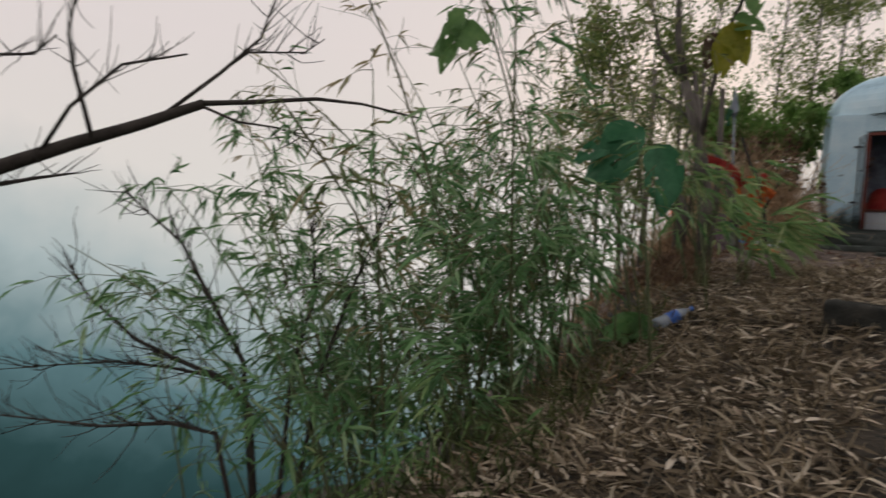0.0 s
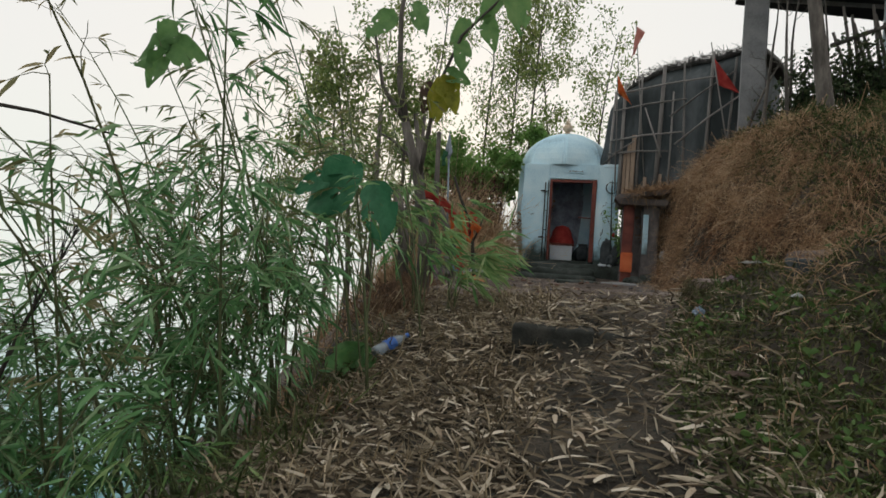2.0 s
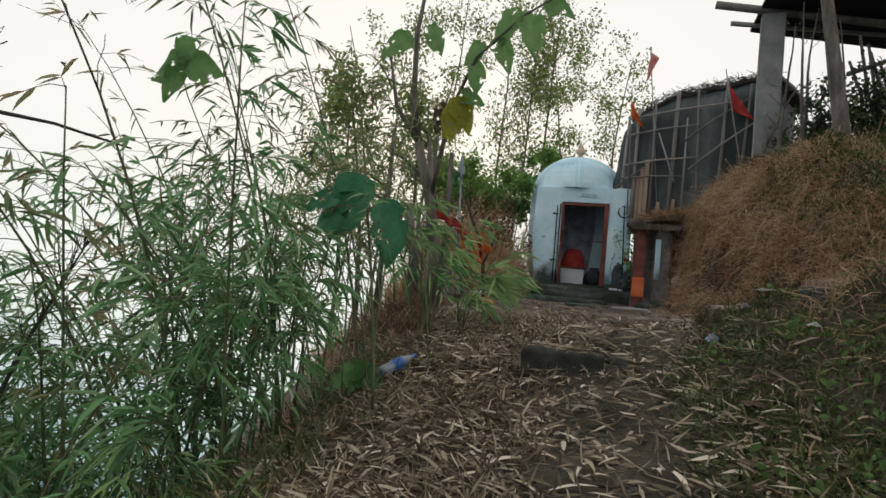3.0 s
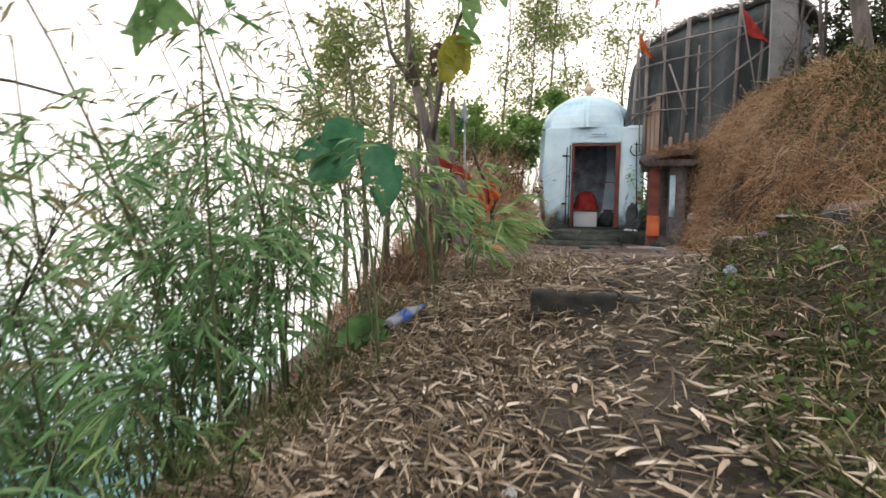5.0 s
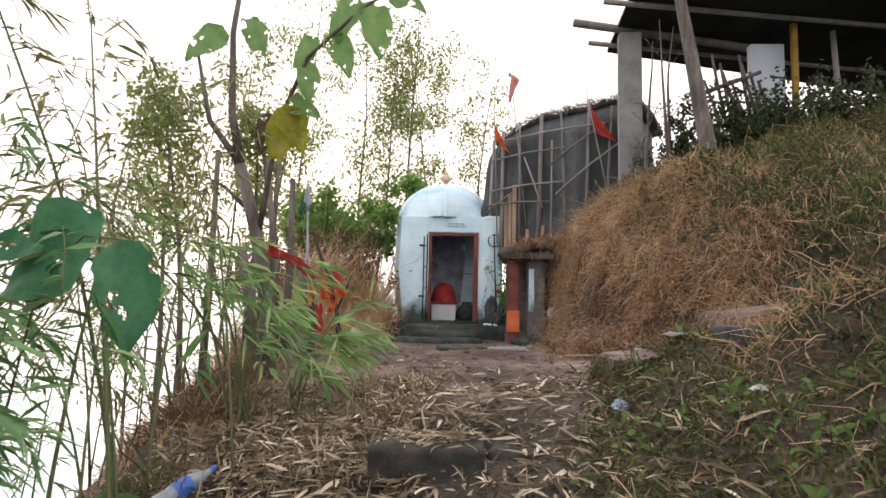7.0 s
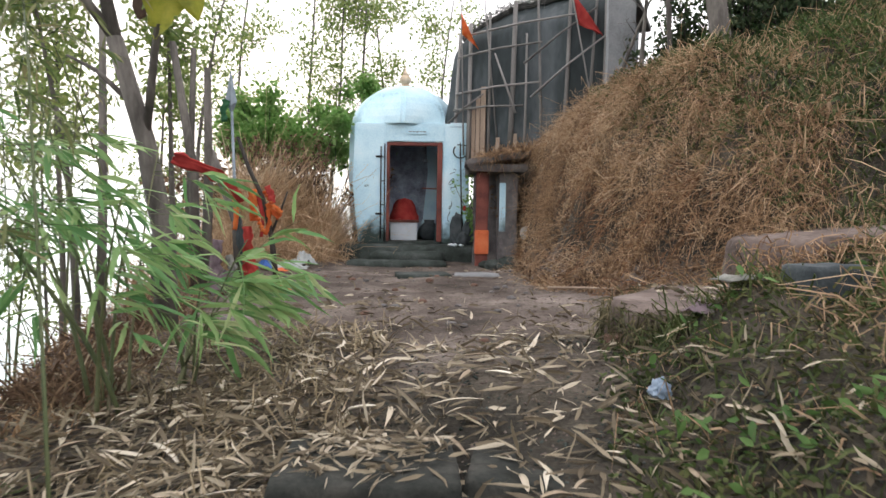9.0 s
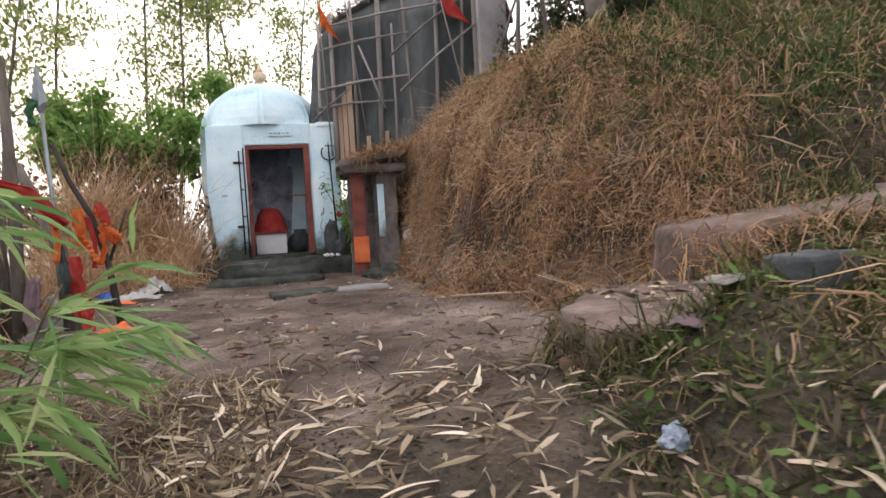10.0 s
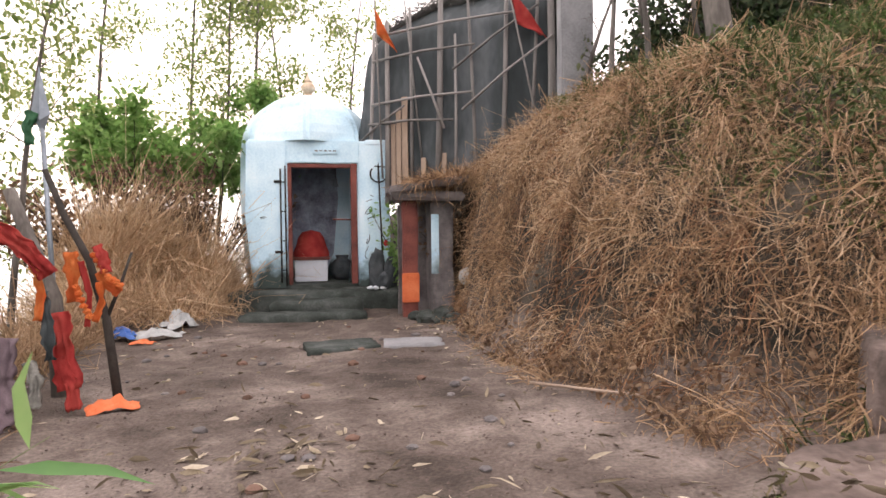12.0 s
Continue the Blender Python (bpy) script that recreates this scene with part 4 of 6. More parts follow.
def bamboo(name, label, roots, count, height, lean, twigs, per, size, material, sag=0.3, dead=0.0, low=0.15, clear=-0.9, sweep=(0, 0, 0)):
    """A clump: each culm a part, its branchlets and leaves joined."""
    x, y, spread_x, spread_y = roots
    ob = thing(name, label, "bamboo", on_ground(x, y))
    runs, lb, lw = [], [], []
    for i in range(count):
        rx, ry = x + rng.normal(0, spread_x), y + rng.normal(0, spread_y)
        base = on_ground(rx, ry, -0.05)
        h = height * rng.uniform(0.55, 1.1)
        out = Vector((rng.normal(0, 0.28) + lean[0], rng.normal(0, 0.28) + lean[1], 0))
        pts = curve_pts(base, out * 0.35 + Vector((0, 0, 1)), h, 9, out * 1.3 + Vector((0, 0, -0.45)), 0.05)
        if max(p.x for p in pts) > clear or min(p.y for p in pts) < 1.3:
            continue
        part("culm", tubes("culm", [(pts, 0.011 * rng.uniform(0.7, 1.4), 0.003)], M_CULM, 5), ob)
        for k in range(int(twigs * h / height)):
            t = rng.uniform(low, 1.0)
            f = t * 9
            i0 = min(8, int(f))
            p = pts[i0].lerp(pts[i0 + 1], f - i0)
            tw = curve_pts(p, Vector((*rng.normal(0, 1, 2), rng.uniform(-0.1, 0.8))) + Vector(sweep) * 1.5, rng.uniform(0.18, 0.55), 3, (0, 0, -0.5), 0.25)
            runs.append((tw, 0.0028, 0.0014))
            if rng.uniform() < dead:
                continue
            dirn = (tw[3] - tw[0]).normalized()
            fan = dirn.cross(Vector((*rng.normal(0, 0.5, 2), 1))).normalized()
            for q in range(per):
                s = rng.uniform(0.3, 1)
                j = min(2, int(s * 3))
                lb.append(tw[j].lerp(tw[j + 1], s * 3 - j))
                lw.append(dirn * 0.7 + fan * rng.uniform(-0.95, 0.95) + Vector(rng.normal(0, 0.28, 3)) + Vector(sweep) + Vector((0, 0, -0.2)))
    part("spray", tubes("spray", runs, M_CULM, 3), ob, kind="stuff")
    n = len(lb)
    part("leaves", leaves("leaves", np.array(lb), np.array(lw), rng.uniform(0.6, 1.25, n) * size, rng.uniform(0.1, 0.15, n) * size, material, sag), ob, kind="stuff")
    return ob


bamboo("bamboo_clump", "dense green bamboo clump growing at the edge of the drop", (-2.3, 3.15, 0.34, 0.4), 40, 3.0, (-0.1, 0.0), 24, 7, 0.15, M_BAMBOO, low=0.38, sag=0.35)
bamboo("bamboo_clump", "leafy bamboo leaning out over the valley", (-2.75, 2.75, 0.35, 0.45), 30, 2.7, (-0.4, 0.1), 20, 7, 0.14, M_BAMBOO, low=0.4, clear=-1.5, sag=0.35)
bamboo("bamboo_clump", "low bamboo shoots with fresh leaves on the crumbling edge", (-2.0, 2.2, 0.28, 0.2), 8, 0.65, (-0.15, -0.05), 10, 6, 0.15, M_FRESH, low=0.1, clear=-1.4, sag=0.4)
bamboo("bamboo_clump", "thin bamboo stems with small leaves behind the dense clump", (-2.8, 5.3, 0.35, 0.7), 13, 2.6, (-0.15, 0.1), 12, 6, 0.13, M_BAMBOODRY, dead=0.2, low=0.5, clear=-1.6)
bamboo("bamboo_clump", "tall thin bamboo stems with scattered leaves against the sky", (-2.1, 3.9, 0.4, 0.5), 20, 4.2, (-0.06, 0.0), 28, 6, 0.135, M_BAMBOODRY, low=0.36, clear=-0.95)
bamboo("bamboo_clump", "tall bamboo with sparse yellowed leaves leaning over the drop", (-2.85, 3.4, 0.3, 0.4), 13, 4.4, (-0.32, 0.0), 22, 4, 0.14, M_YELLOWING, dead=0.3, low=0.48, clear=-1.4, sag=0.3)
bamboo("bamboo_sapling", "young bamboo with fresh green leaves beside the path", (-1.5, 5.6, 0.12, 0.2), 8, 2.1, (-0.03, -0.03), 15, 6, 0.2, M_FRESH, 0.3, low=0.42, clear=-0.95, sweep=(0.55, -0.1, -0.05))
bamboo("bamboo_sapling", "low bamboo sprig with bright leaves by the yard edge", (-1.2, 5.9, 0.05, 0.06), 5, 0.8, (0.1, -0.02), 7, 6, 0.25, M_FRESH, 0.25, low=0.6, clear=-0.85, sweep=(0.6, -0.05, 0.05))
bamboo("bamboo_clump", "backlit bamboo stand near the offering posts", (-3.1, 7.6, 0.35, 0.7), 16, 3.0, (-0.05, -0.02), 12, 5, 0.14, M_BAMBOODRY, dead=0.15, low=0.5, clear=-2.0)


def tree(name, label, root, height, r, limbs, leaf_n, leaf_size, material, crown=(0.45, 1.0), wide=1.0, lean=(0, 0), bark=None, trunk_wobble=0.12):
    """Tapered trunk, limbs with twigs, and a crown of many small leaves in clumps."""
    ob = thing(name, label, "tree", root)
    bark = bark or M_BARK
    pts = curve_pts(root, (lean[0], lean[1], 1), height, 10, (lean[0], lean[1], 0.2), trunk_wobble)
    part("trunk", tubes("trunk", [(pts, r, r * 0.2)], bark, 7), ob)
    twigs, tips = [], []
    for i in range(limbs):
        t = rng.uniform(*crown) if i else crown[0]
        f = t * 10
        i0 = min(9, int(f))
        p = pts[i0].lerp(pts[i0 + 1], f - i0)
        a = rng.uniform(0, 2 * math.pi)
        L = height * rng.uniform(0.14, 0.3) * wide * (1.25 - 0.6 * t)
        limb = curve_pts(p, (math.cos(a), math.sin(a), rng.uniform(0.3, 1.1)), L, 5, (0, 0, 0.35), 0.25)
        part("limb", tubes("limb", [(limb, r * 0.35 * (1.2 - t), r * 0.06)], bark, 5), ob)
        for k in range(6):
            s = rng.uniform(0.3, 1) * 5
            j = min(4, int(s))
            tw = curve_pts(limb[j].lerp(limb[j + 1], s - j), rng.normal(0, 1, 3) + [0, 0, 0.5], L * rng.uniform(0.25, 0.5), 3, (0, 0, 0.1), 0.3)
            twigs.append((tw, r * 0.07, r * 0.03))
            tips += tw[1:]
    part("twigs", tubes("twigs", twigs, bark, 3), ob, kind="stuff")
    if leaf_n:
        idx = rng.integers(0, len(tips), leaf_n)
        base = np.array(tips)[idx] + rng.normal(0, leaf_size * 1.3, (leaf_n, 3))
        part("crown", leaves("crown", base, rng.normal(0, 1, (leaf_n, 3)) + [0, 0, -0.3], rng.uniform(0.6, 1.2, leaf_n) * leaf_size, rng.uniform(0.4, 0.6, leaf_n) * leaf_size, material), ob, kind="stuff")
    return ob


for x, y, h, n in ((-6.2, 16.5, 9.5, 900), (-4.6, 18.5, 10.5, 900), (-3.0, 19.0, 9.5, 900), (-1.7, 18.2, 10.0, 1300), (-0.6, 19.5, 9.0, 1000), (-7.6, 15.0, 7.5, 900), (0.2, 18.6, 7.5, 700), (-2.4, 17.4, 8.0, 800)):
    tree("slender_tree", "slender tree with thin trunk and small backlit leaves", on_ground(x, y, -0.1), h, 0.05, 18, int(2.3 * n), 0.115, M_LEAF, (0.3, 1.0), 0.8)
for x, y, h, n in ((-4.6, 10.5, 6.0, 500), (-3.9, 12.6, 5.6, 400), (-3.5, 8.9, 4.2, 700), (-3.1, 10.3, 3.9, 700)):
    tree("edge_tree", "thin-stemmed tree growing on the slope below the yard", on_ground(x, y, -0.1), h, 0.05, 14, int(2.3 * n), 0.09, M_LEAF, (0.55, 1.0), 0.7)
tree("leaning_tree", "pale-barked tree leaning above the bank", on_ground(3.35, 9.4, -0.2), 6.5, 0.12, 6, 0, 0.1, M_LEAF, (0.5, 1.0), 0.8, (-0.1, 0.05), trunk_wobble=0.05)
for x, y, h in ((2.75, 10.4, 2.3), (3.0, 10.1, 2.6), (3.15, 10.6, 2.4), (2.5, 10.7, 1.8), (3.7, 10.3, 2.2)):
    tree("bare_sapling", "bare thin sapling standing on the bank", on_ground(x, y, -0.1), h, 0.035, 4, 0, 0.1, M_LEAF, (0.4, 0.9), 0.8, (rng.normal(0, 0.12), 0))


def bush(name, label, c, size, n, leaf, material, cat="bush", low=0.0):
    """Stems fanning out from the base, with leaves crowded in uneven clumps."""
    ob = thing(name, label, cat, on_ground(c[0], c[1], -0.1))
    stems, tips = [], []
    for i in range(26):
        d = Vector((rng.normal(0, size[0]), rng.normal(0, size[1]), rng.uniform(0.4, 1) * size[2]))
        run = curve_pts(ob.location, d, d.length, 5, (0, 0, -0.2), 0.25)
        stems.append((run, 0.016, 0.005))
        tips += run[2:]
    part("stems", tubes("stems", stems, M_TWIG, 4), ob, kind="stuff")
    tips = np.array([t for t in tips if t.z > ob.location.z + low * size[2]])
    base = tips[rng.integers(0, len(tips), n)] + rng.normal(0, 0.16, (n, 3)) * [size[0], size[1], 0.7]
    part("foliage", leaves("foliage", base, rng.normal(0, 1, (n, 3)), rng.uniform(0.6, 1.2, n) * leaf, rng.uniform(0.4, 0.6, n) * leaf, material), ob, kind="stuff")
    return ob


bush("bush", "dense dark green bush behind the shrine", (-2.3, 16.2), (0.75, 0.4, 3.7), 5600, 0.15, M_BUSH, low=0.6)
bush("bush", "broad green bush at the far edge of the yard", (-3.4, 16.0), (0.8, 0.4, 3.2), 5200, 0.15, M_BUSH, low=0.6)
bush("bush", "green bush beside the shrine's back wall", (-1.5, 16.9), (0.4, 0.3, 3.9), 3400, 0.14, M_BUSH, low=0.55)
bush("dry_bush", "brown withered bush behind the dead grass", (-2.7, 15.3), (0.5, 0.35, 1.9), 1700, 0.1, M_VINE)
bush("dry_bush", "withered brown bush at the yard corner", (-3.7, 14.4), (0.7, 0.4, 2.0), 1300, 0.11, M_VINE, low=0.3)
bush("dry_bush", "tan withered bush with bare stems beside the shrine", (-2.3, 15.1), (0.6, 0.35, 2.2), 1300, 0.1, M_VINE, low=0.35)
bush("dry_bush", "brown brush growing over the niche roof", (1.7, 13.3), (0.3, 0.3, 0.9), 1500, 0.08, M_VINE)
bush("bush", "low green bush between the shrine and the hut", (1.15, 14.3), (0.22, 0.3, 1.9), 1400, 0.1, M_BUSH)

for x, y, w, h, n in ((3.45, 10.7, 0.28, 1.2, 2000), (4.0, 10.5, 0.35, 1.25, 2200), (4.7, 10.4, 0.4, 1.2, 2000), (5.4, 10.3, 0.4, 1.0, 1800), (6.3, 10.2, 0.5, 0.9, 1800)):
    bush("bush", "dark tangled brush along the top of the bank", (x, y), (w, 0.3, h), n, 0.085, M_DARKBUSH)

# bare tree reaching in from the valley side
bare = thing("bare_tree", "leafless grey tree reaching over the drop", "tree", on_ground(-5.2, 0.3, -0.2))
B0 = on_ground(-5.2, 0.3, -0.2)
part("trunk", tubes("trunk", [([B0, B0.lerp(Vector((-4.95, 0.5, 1.0)), 0.5) + Vector((0.1, 0, 0)), (-4.95, 0.5, 1.0), (-4.9, 0.45, 2.6), (-4.8, 0.5, 4.0)], 0.12, 0.05)], M_TWIG, 8), bare)
LIMB = [(-4.93, 0.5, 1.1), (-4.5, 0.8, 1.36), (-4.12, 1.09, 1.52), (-3.8, 1.35, 1.67), (-3.5, 1.58, 1.79), (-3.23, 1.8, 1.92), (-3.01, 1.98, 1.94), (-2.73, 2.19, 1.97), (-2.52, 2.34, 1.95), (-2.25, 2.55, 1.88)]
part("limb", tubes("limb", [(LIMB[:6], 0.055, 0.028), (LIMB[5:], 0.017, 0.005)], M_TWIG, 7), bare)
for run, r in (([(-3.93, 1.22, 1.6), (-3.72, 1.3, 1.86), (-3.51, 1.48, 2.1), (-3.23, 1.7, 2.17)], 0.014), ([(-3.69, 1.4, 1.7), (-3.72, 1.32, 2.07), (-3.76, 1.31, 2.26), (-3.73, 1.34, 2.5)], 0.014),
               ([(-3.43, 1.65, 1.83), (-3.22, 1.89, 2.1), (-3.05, 2.04, 2.31), (-2.99, 2.1, 2.55)], 0.014), ([(-3.19, 1.92, 2.14), (-3.1, 2.0, 2.23), (-2.84, 2.19, 2.24), (-2.75, 2.26, 2.32)], 0.008),
               ([(-4.3, 0.95, 1.42), (-3.99, 1.05, 1.42), (-3.85, 1.17, 1.46), (-3.7, 1.28, 1.49)], 0.018), ([(-4.4, 0.8, 1.95), (-4.04, 1.08, 2.13), (-3.9, 1.19, 2.14), (-3.81, 1.27, 2.25)], 0.012),
               ([(-3.23, 1.8, 1.9), (-3.05, 1.9, 1.82), (-2.9, 2.05, 1.8), (-2.7, 2.2, 1.72)], 0.01)):
    b = part("branch", tubes("branch", [(run, r, r * 0.4)], M_TWIG, 6), bare)
    tw = []
    for k in range(12):
        s = rng.uniform(0.3, 1.0) * (len(run) - 1)
        j = min(len(run) - 2, int(s))
        p = Vector(run[j]).lerp(Vector(run[j + 1]), s - j)
        tw.append((curve_pts(p, Vector(run[j + 1]) - Vector(run[j]) + Vector(rng.normal(0, 0.2, 3)) + Vector((0, 0, 0.08)), rng.uniform(0.12, 0.4), 4, (0, 0, 0.35), 0.2), 0.004, 0.0015))
    part("twigs", tubes("twigs", tw, M_TWIG, 4), b, kind="stuff")
shrub = thing("bare_shrub", "leafless shrub with crooked branches over the valley", "shrub", on_ground(-2.95, 2.05, -0.1))
SB = on_ground(-2.95, 2.05, -0.1)
for run, r in (([SB, (-3.07, 2.02, 0.15), (-3.22, 1.92, 0.32), (-3.42, 1.78, 0.41), (-3.64, 1.62, 0.53), (-3.87, 1.47, 0.76), (-3.98, 1.4, 0.92)], 0.022), ([SB, (-2.96, 1.73, 0.1), (-3.16, 1.58, 0.15), (-3.45, 1.35, 0.12), (-3.9, 1.01, 0.16)], 0.018),
               ([SB, (-3.21, 2.07, 0.39), (-3.37, 1.97, 0.73), (-3.56, 1.86, 1.11), (-3.86, 1.66, 1.41)], 0.02), ([(-3.22, 1.92, 0.32), (-3.47, 1.74, 0.37), (-3.74, 1.54, 0.39), (-4.16, 1.21, 0.34)], 0.012),
               ([SB, (-2.9, 2.2, 0.4), (-2.95, 2.4, 0.8), (-3.1, 2.5, 1.3)], 0.018), ([SB, (-2.75, 2.3, 0.4), (-2.7, 2.5, 0.9), (-2.6, 2.7, 1.4)], 0.018)):
    b = part("branch", tubes("branch", [(run, r, r * 0.25)], M_TWIG, 6), shrub)
    tw = []
    for k in range(40):
        s = rng.uniform(0.2, 1.0) * (len(run) - 1)
        j = min(len(run) - 2, int(s))
        p = Vector(run[j]).lerp(Vector(run[j + 1]), s - j)
        t1 = curve_pts(p, (Vector(run[j + 1]) - Vector(run[j])).normalized() + Vector(rng.normal(0, 0.6, 3)) + Vector((0, 0, 0.25)), rng.uniform(0.12, 0.42), 4, (0, 0, 0.3), 0.25)
        tw.append((t1, 0.004, 0.0015))
        tw.append((curve_pts(t1[2], (t1[3] - t1[1]) + Vector(rng.normal(0, 0.08, 3)), rng.uniform(0.08, 0.2), 3, (0, 0, 0.3), 0.25), 0.0025, 0.001))
    part("twigs", tubes("twigs", tw, M_TWIG, 4), b, kind="stuff")


# broad-leaved plant
def broad_leaf(tip_dir, at, size, material, droop=0.35, flat=None):
    """One broad leaf with a midrib fold, wavy margin and stalk, in world metres."""
    d = Vector(tip_dir).normalized()
    nor = Vector(flat or (0.3, -1, 0.25))
    side = d.cross(nor).normalized()
    nor = side.cross(d).normalized()
    verts, faces, n = [], [], 9
    ph = rng.uniform(0, 6)
    for i in range(n + 1):
        t = i / n
        w = size * 0.42 * max(0.02, math.sin(math.pi * min(1, t * 0.93 + 0.07)) ** 0.7 * (1 - 0.25 * t))
        w *= 1 + 0.22 * noise.noise(Vector((t * 5, ph, size * 40)))
        c = Vector(at) + d * (size * t) + Vector((0, 0, -droop * size * t * t)) + side * (0.08 * size * math.sin(2.5 * t + ph))
        for k in (-2, -1, 0, 1, 2):
            verts.append(c + side * (w * k / 2) + nor * (0.22 * w * abs(k) / 2 + 0.09 * size * math.sin(6 * t + k + ph) * abs(k) / 2) + side * (0.05 * size * noise.noise(Vector((t * 9, k, ph)))) * abs(k) / 2)
    for i in range(n):
        for k in range(4):
            faces.append((i * 5 + k, i * 5 + 5 + k, i * 5 + 6 + k, i * 5 + 1 + k))
    return mesh("broad_leaf", verts, faces, material, True)


def worn_leaf(tip_dir, at, size, material, droop=0.35):
    """A broad leaf with a ragged margin and a few eaten holes."""
    me = broad_leaf(tip_dir, at, size, material, droop)
    bm = bmesh.new()
    bm.from_mesh(me)
    bmesh.ops.subdivide_edges(bm, edges=bm.edges[:], cuts=2, use_grid_fill=True)
    gone = [f for f in bm.faces if noise.noise(f.calc_center_median() * (5.0 / size)) > 0.42]
    bmesh.ops.delete(bm, geom=gone, context='FACES')
    bm.to_mesh(me)
    bm.free()
    return me


plant = thing("broad_leaved_plant", "tall thin plant with a few large drooping green leaves", "plant", on_ground(-1.95, 3.95, -0.05))
PB = Vector(plant.location)
for run, r in (([PB, (-1.85, 3.85, 0.95), (-1.65, 3.75, 1.65), (-1.45, 3.7, 1.84), (-1.24, 3.68, 1.82)], 0.008), ([(-1.88, 3.88, 0.8), (-2.3, 3.6, 1.6), (-2.62, 3.4, 2.4), (-2.72, 3.35, 2.72)], 0.007)):
    part("stem", tubes("stem", [(run, r, 0.003)], M_CULM, 6), plant)
for d, p, s, m in (((-0.05, -0.1, -1), (-1.24, 3.68, 1.82), 0.33, M_BIGLEAF), ((-0.9, 0.1, -0.3), (-1.38, 3.7, 1.9), 0.46, M_BIGLEAF), ((-0.55, 0.2, -0.75), (-1.5, 3.72, 1.86), 0.3, M_BIGLEAF), ((-0.8, -0.2, 0.1), (-1.6, 3.72, 1.8), 0.24, M_BIGLEAF),
                   ((0.9, 0.1, 0.1), (-2.66, 3.38, 2.6), 0.3, M_TEAK), ((-0.8, 0.1, 0.0), (-2.62, 3.38, 2.62), 0.32, M_TEAK), ((0.5, 0.1, 0.5), (-2.7, 3.35, 2.66), 0.24, M_TEAK), ((-0.3, 0.1, -0.5), (-2.66, 3.36, 2.6), 0.22, M_TEAK)):
    part("broad_leaf", worn_leaf(d, p, s, m), plant)
edge_trunk = thing("broad_leaved_tree", "dark leaning tree with few very large green and yellow leaves", "tree", on_ground(-1.8, 7.05, -0.1))
TP = Vector(edge_trunk.location)
part("trunk", tubes("trunk", [([TP, (-1.8, 7.05, 1.5), (-1.92, 7.02, 2.2), (-2.12, 7.0, 2.9)], 0.085, 0.055)], M_BARK, 9), edge_trunk)
for run, r in (([(-2.12, 7.0, 2.9), (-2.22, 6.98, 3.4), (-2.24, 6.95, 4.2), (-2.1, 6.9, 5.2)], 0.05), ([(-1.92, 7.02, 2.2), (-1.8, 6.9, 2.8), (-1.66, 6.75, 3.3), (-1.4, 6.6, 3.8), (-0.9, 6.55, 4.25), (-0.6, 6.5, 4.4)], 0.03), ([(-2.12, 7.0, 2.9), (-2.4, 6.9, 3.3), (-2.5, 6.8, 3.9)], 0.04), ([(-1.95, 7.02, 2.4), (-2.3, 7.1, 2.7), (-2.5, 7.1, 2.8)], 0.025)):
    part("limb", tubes("limb", [(run, r, r * 0.35)], M_BARK, 7), edge_trunk)
for d, p, s, m in (((-0.2, 0, -1), (-1.6, 6.68, 3.36), 0.42, M_YELLOWLEAF), ((0.35, 0.1, -0.8), (-1.6, 6.66, 3.38), 0.36, M_YELLOWLEAF), ((0.75, 0.1, 0.05), (-1.58, 6.66, 3.36), 0.3, M_TEAK), ((-0.5, 0.2, -0.8), (-1.72, 6.72, 3.3), 0.28, M_BROWNLEAF),
                   ((0.2, 0.1, -0.9), (-0.85, 6.55, 4.3), 0.4, M_TEAK), ((-0.7, 0.1, -0.5), (-0.9, 6.55, 4.28), 0.38, M_TEAK), ((0.8, 0.1, -0.2), (-0.68, 6.52, 4.4), 0.36, M_TEAK), ((0.4, 0.1, -0.7), (-1.2, 6.58, 4.02), 0.34, M_TEAK), ((-0.6, 0.1, -0.3), (-1.3, 6.6, 3.96), 0.3, M_TEAK),
                   ((0.6, -0.2, -0.6), (-2.1, 6.9, 4.3), 0.38, M_TEAK), ((-0.6, -0.2, -0.5), (-2.3, 6.9, 4.2), 0.4, M_TEAK), ((0.3, -0.2, -0.7), (-1.45, 6.62, 3.74), 0.3, M_TEAK)):
    part("broad_leaf", worn_leaf(d, p, s, m), edge_trunk)
low_plant = thing("low_leafy_plant", "low plant with bright green leaves beside the bottle", "plant", on_ground(-1.62, 4.35))
LP = Vector(low_plant.location)
for d, s in (((0.5, -0.4, 0.7), 0.36), ((-0.4, -0.5, 0.8), 0.34), ((0.1, -0.7, 0.4), 0.28), ((0.6, 0.1, 0.8), 0.3), ((-0.2, 0.1, 1), 0.38), ((0.9, -0.3, 0.4), 0.3)):
    part("broad_leaf", broad_leaf(d, LP + Vector((0, 0, 0.02)), s, M_LITLEAF, 0.45, (0, -0.6, 0.8)), low_plant)


# ---- grass, hay and fallen leaves ----
def scatter(n, x0, x1, y0, y1, keep):
    pts = []
    x, y = rng.uniform(x0, x1, n), rng.uniform(y0, y1, n)
    k = keep(x, y)
    x, y = x[k], y[k]
    return x, y, ground_z(x, y) + bumps(x, y)


def patch(x, y, scale, cut, seed):
    return np.array([noise.noise(Vector((a * scale, b * scale, seed))) for a, b in zip(x, y)]) > cut


def foot_at(y):
    return np.interp(y, [-3, 2, 3.5, 4.6, 5.3, 5.6, 6.7, 7, 8, 9, 9.8, 11, 12.2, 13, 14, 20], [1.3, 1.1, 1.05, 0.9, 1.0, 1.7, 1.75, 1.7, 1.62, 1.5, 1.36, 1.4, 1.48, 1.58, 1.3, 1.3])


def stuff(name, data, label, category):
    return tagged(new(name, data), label, category, kind="stuff")


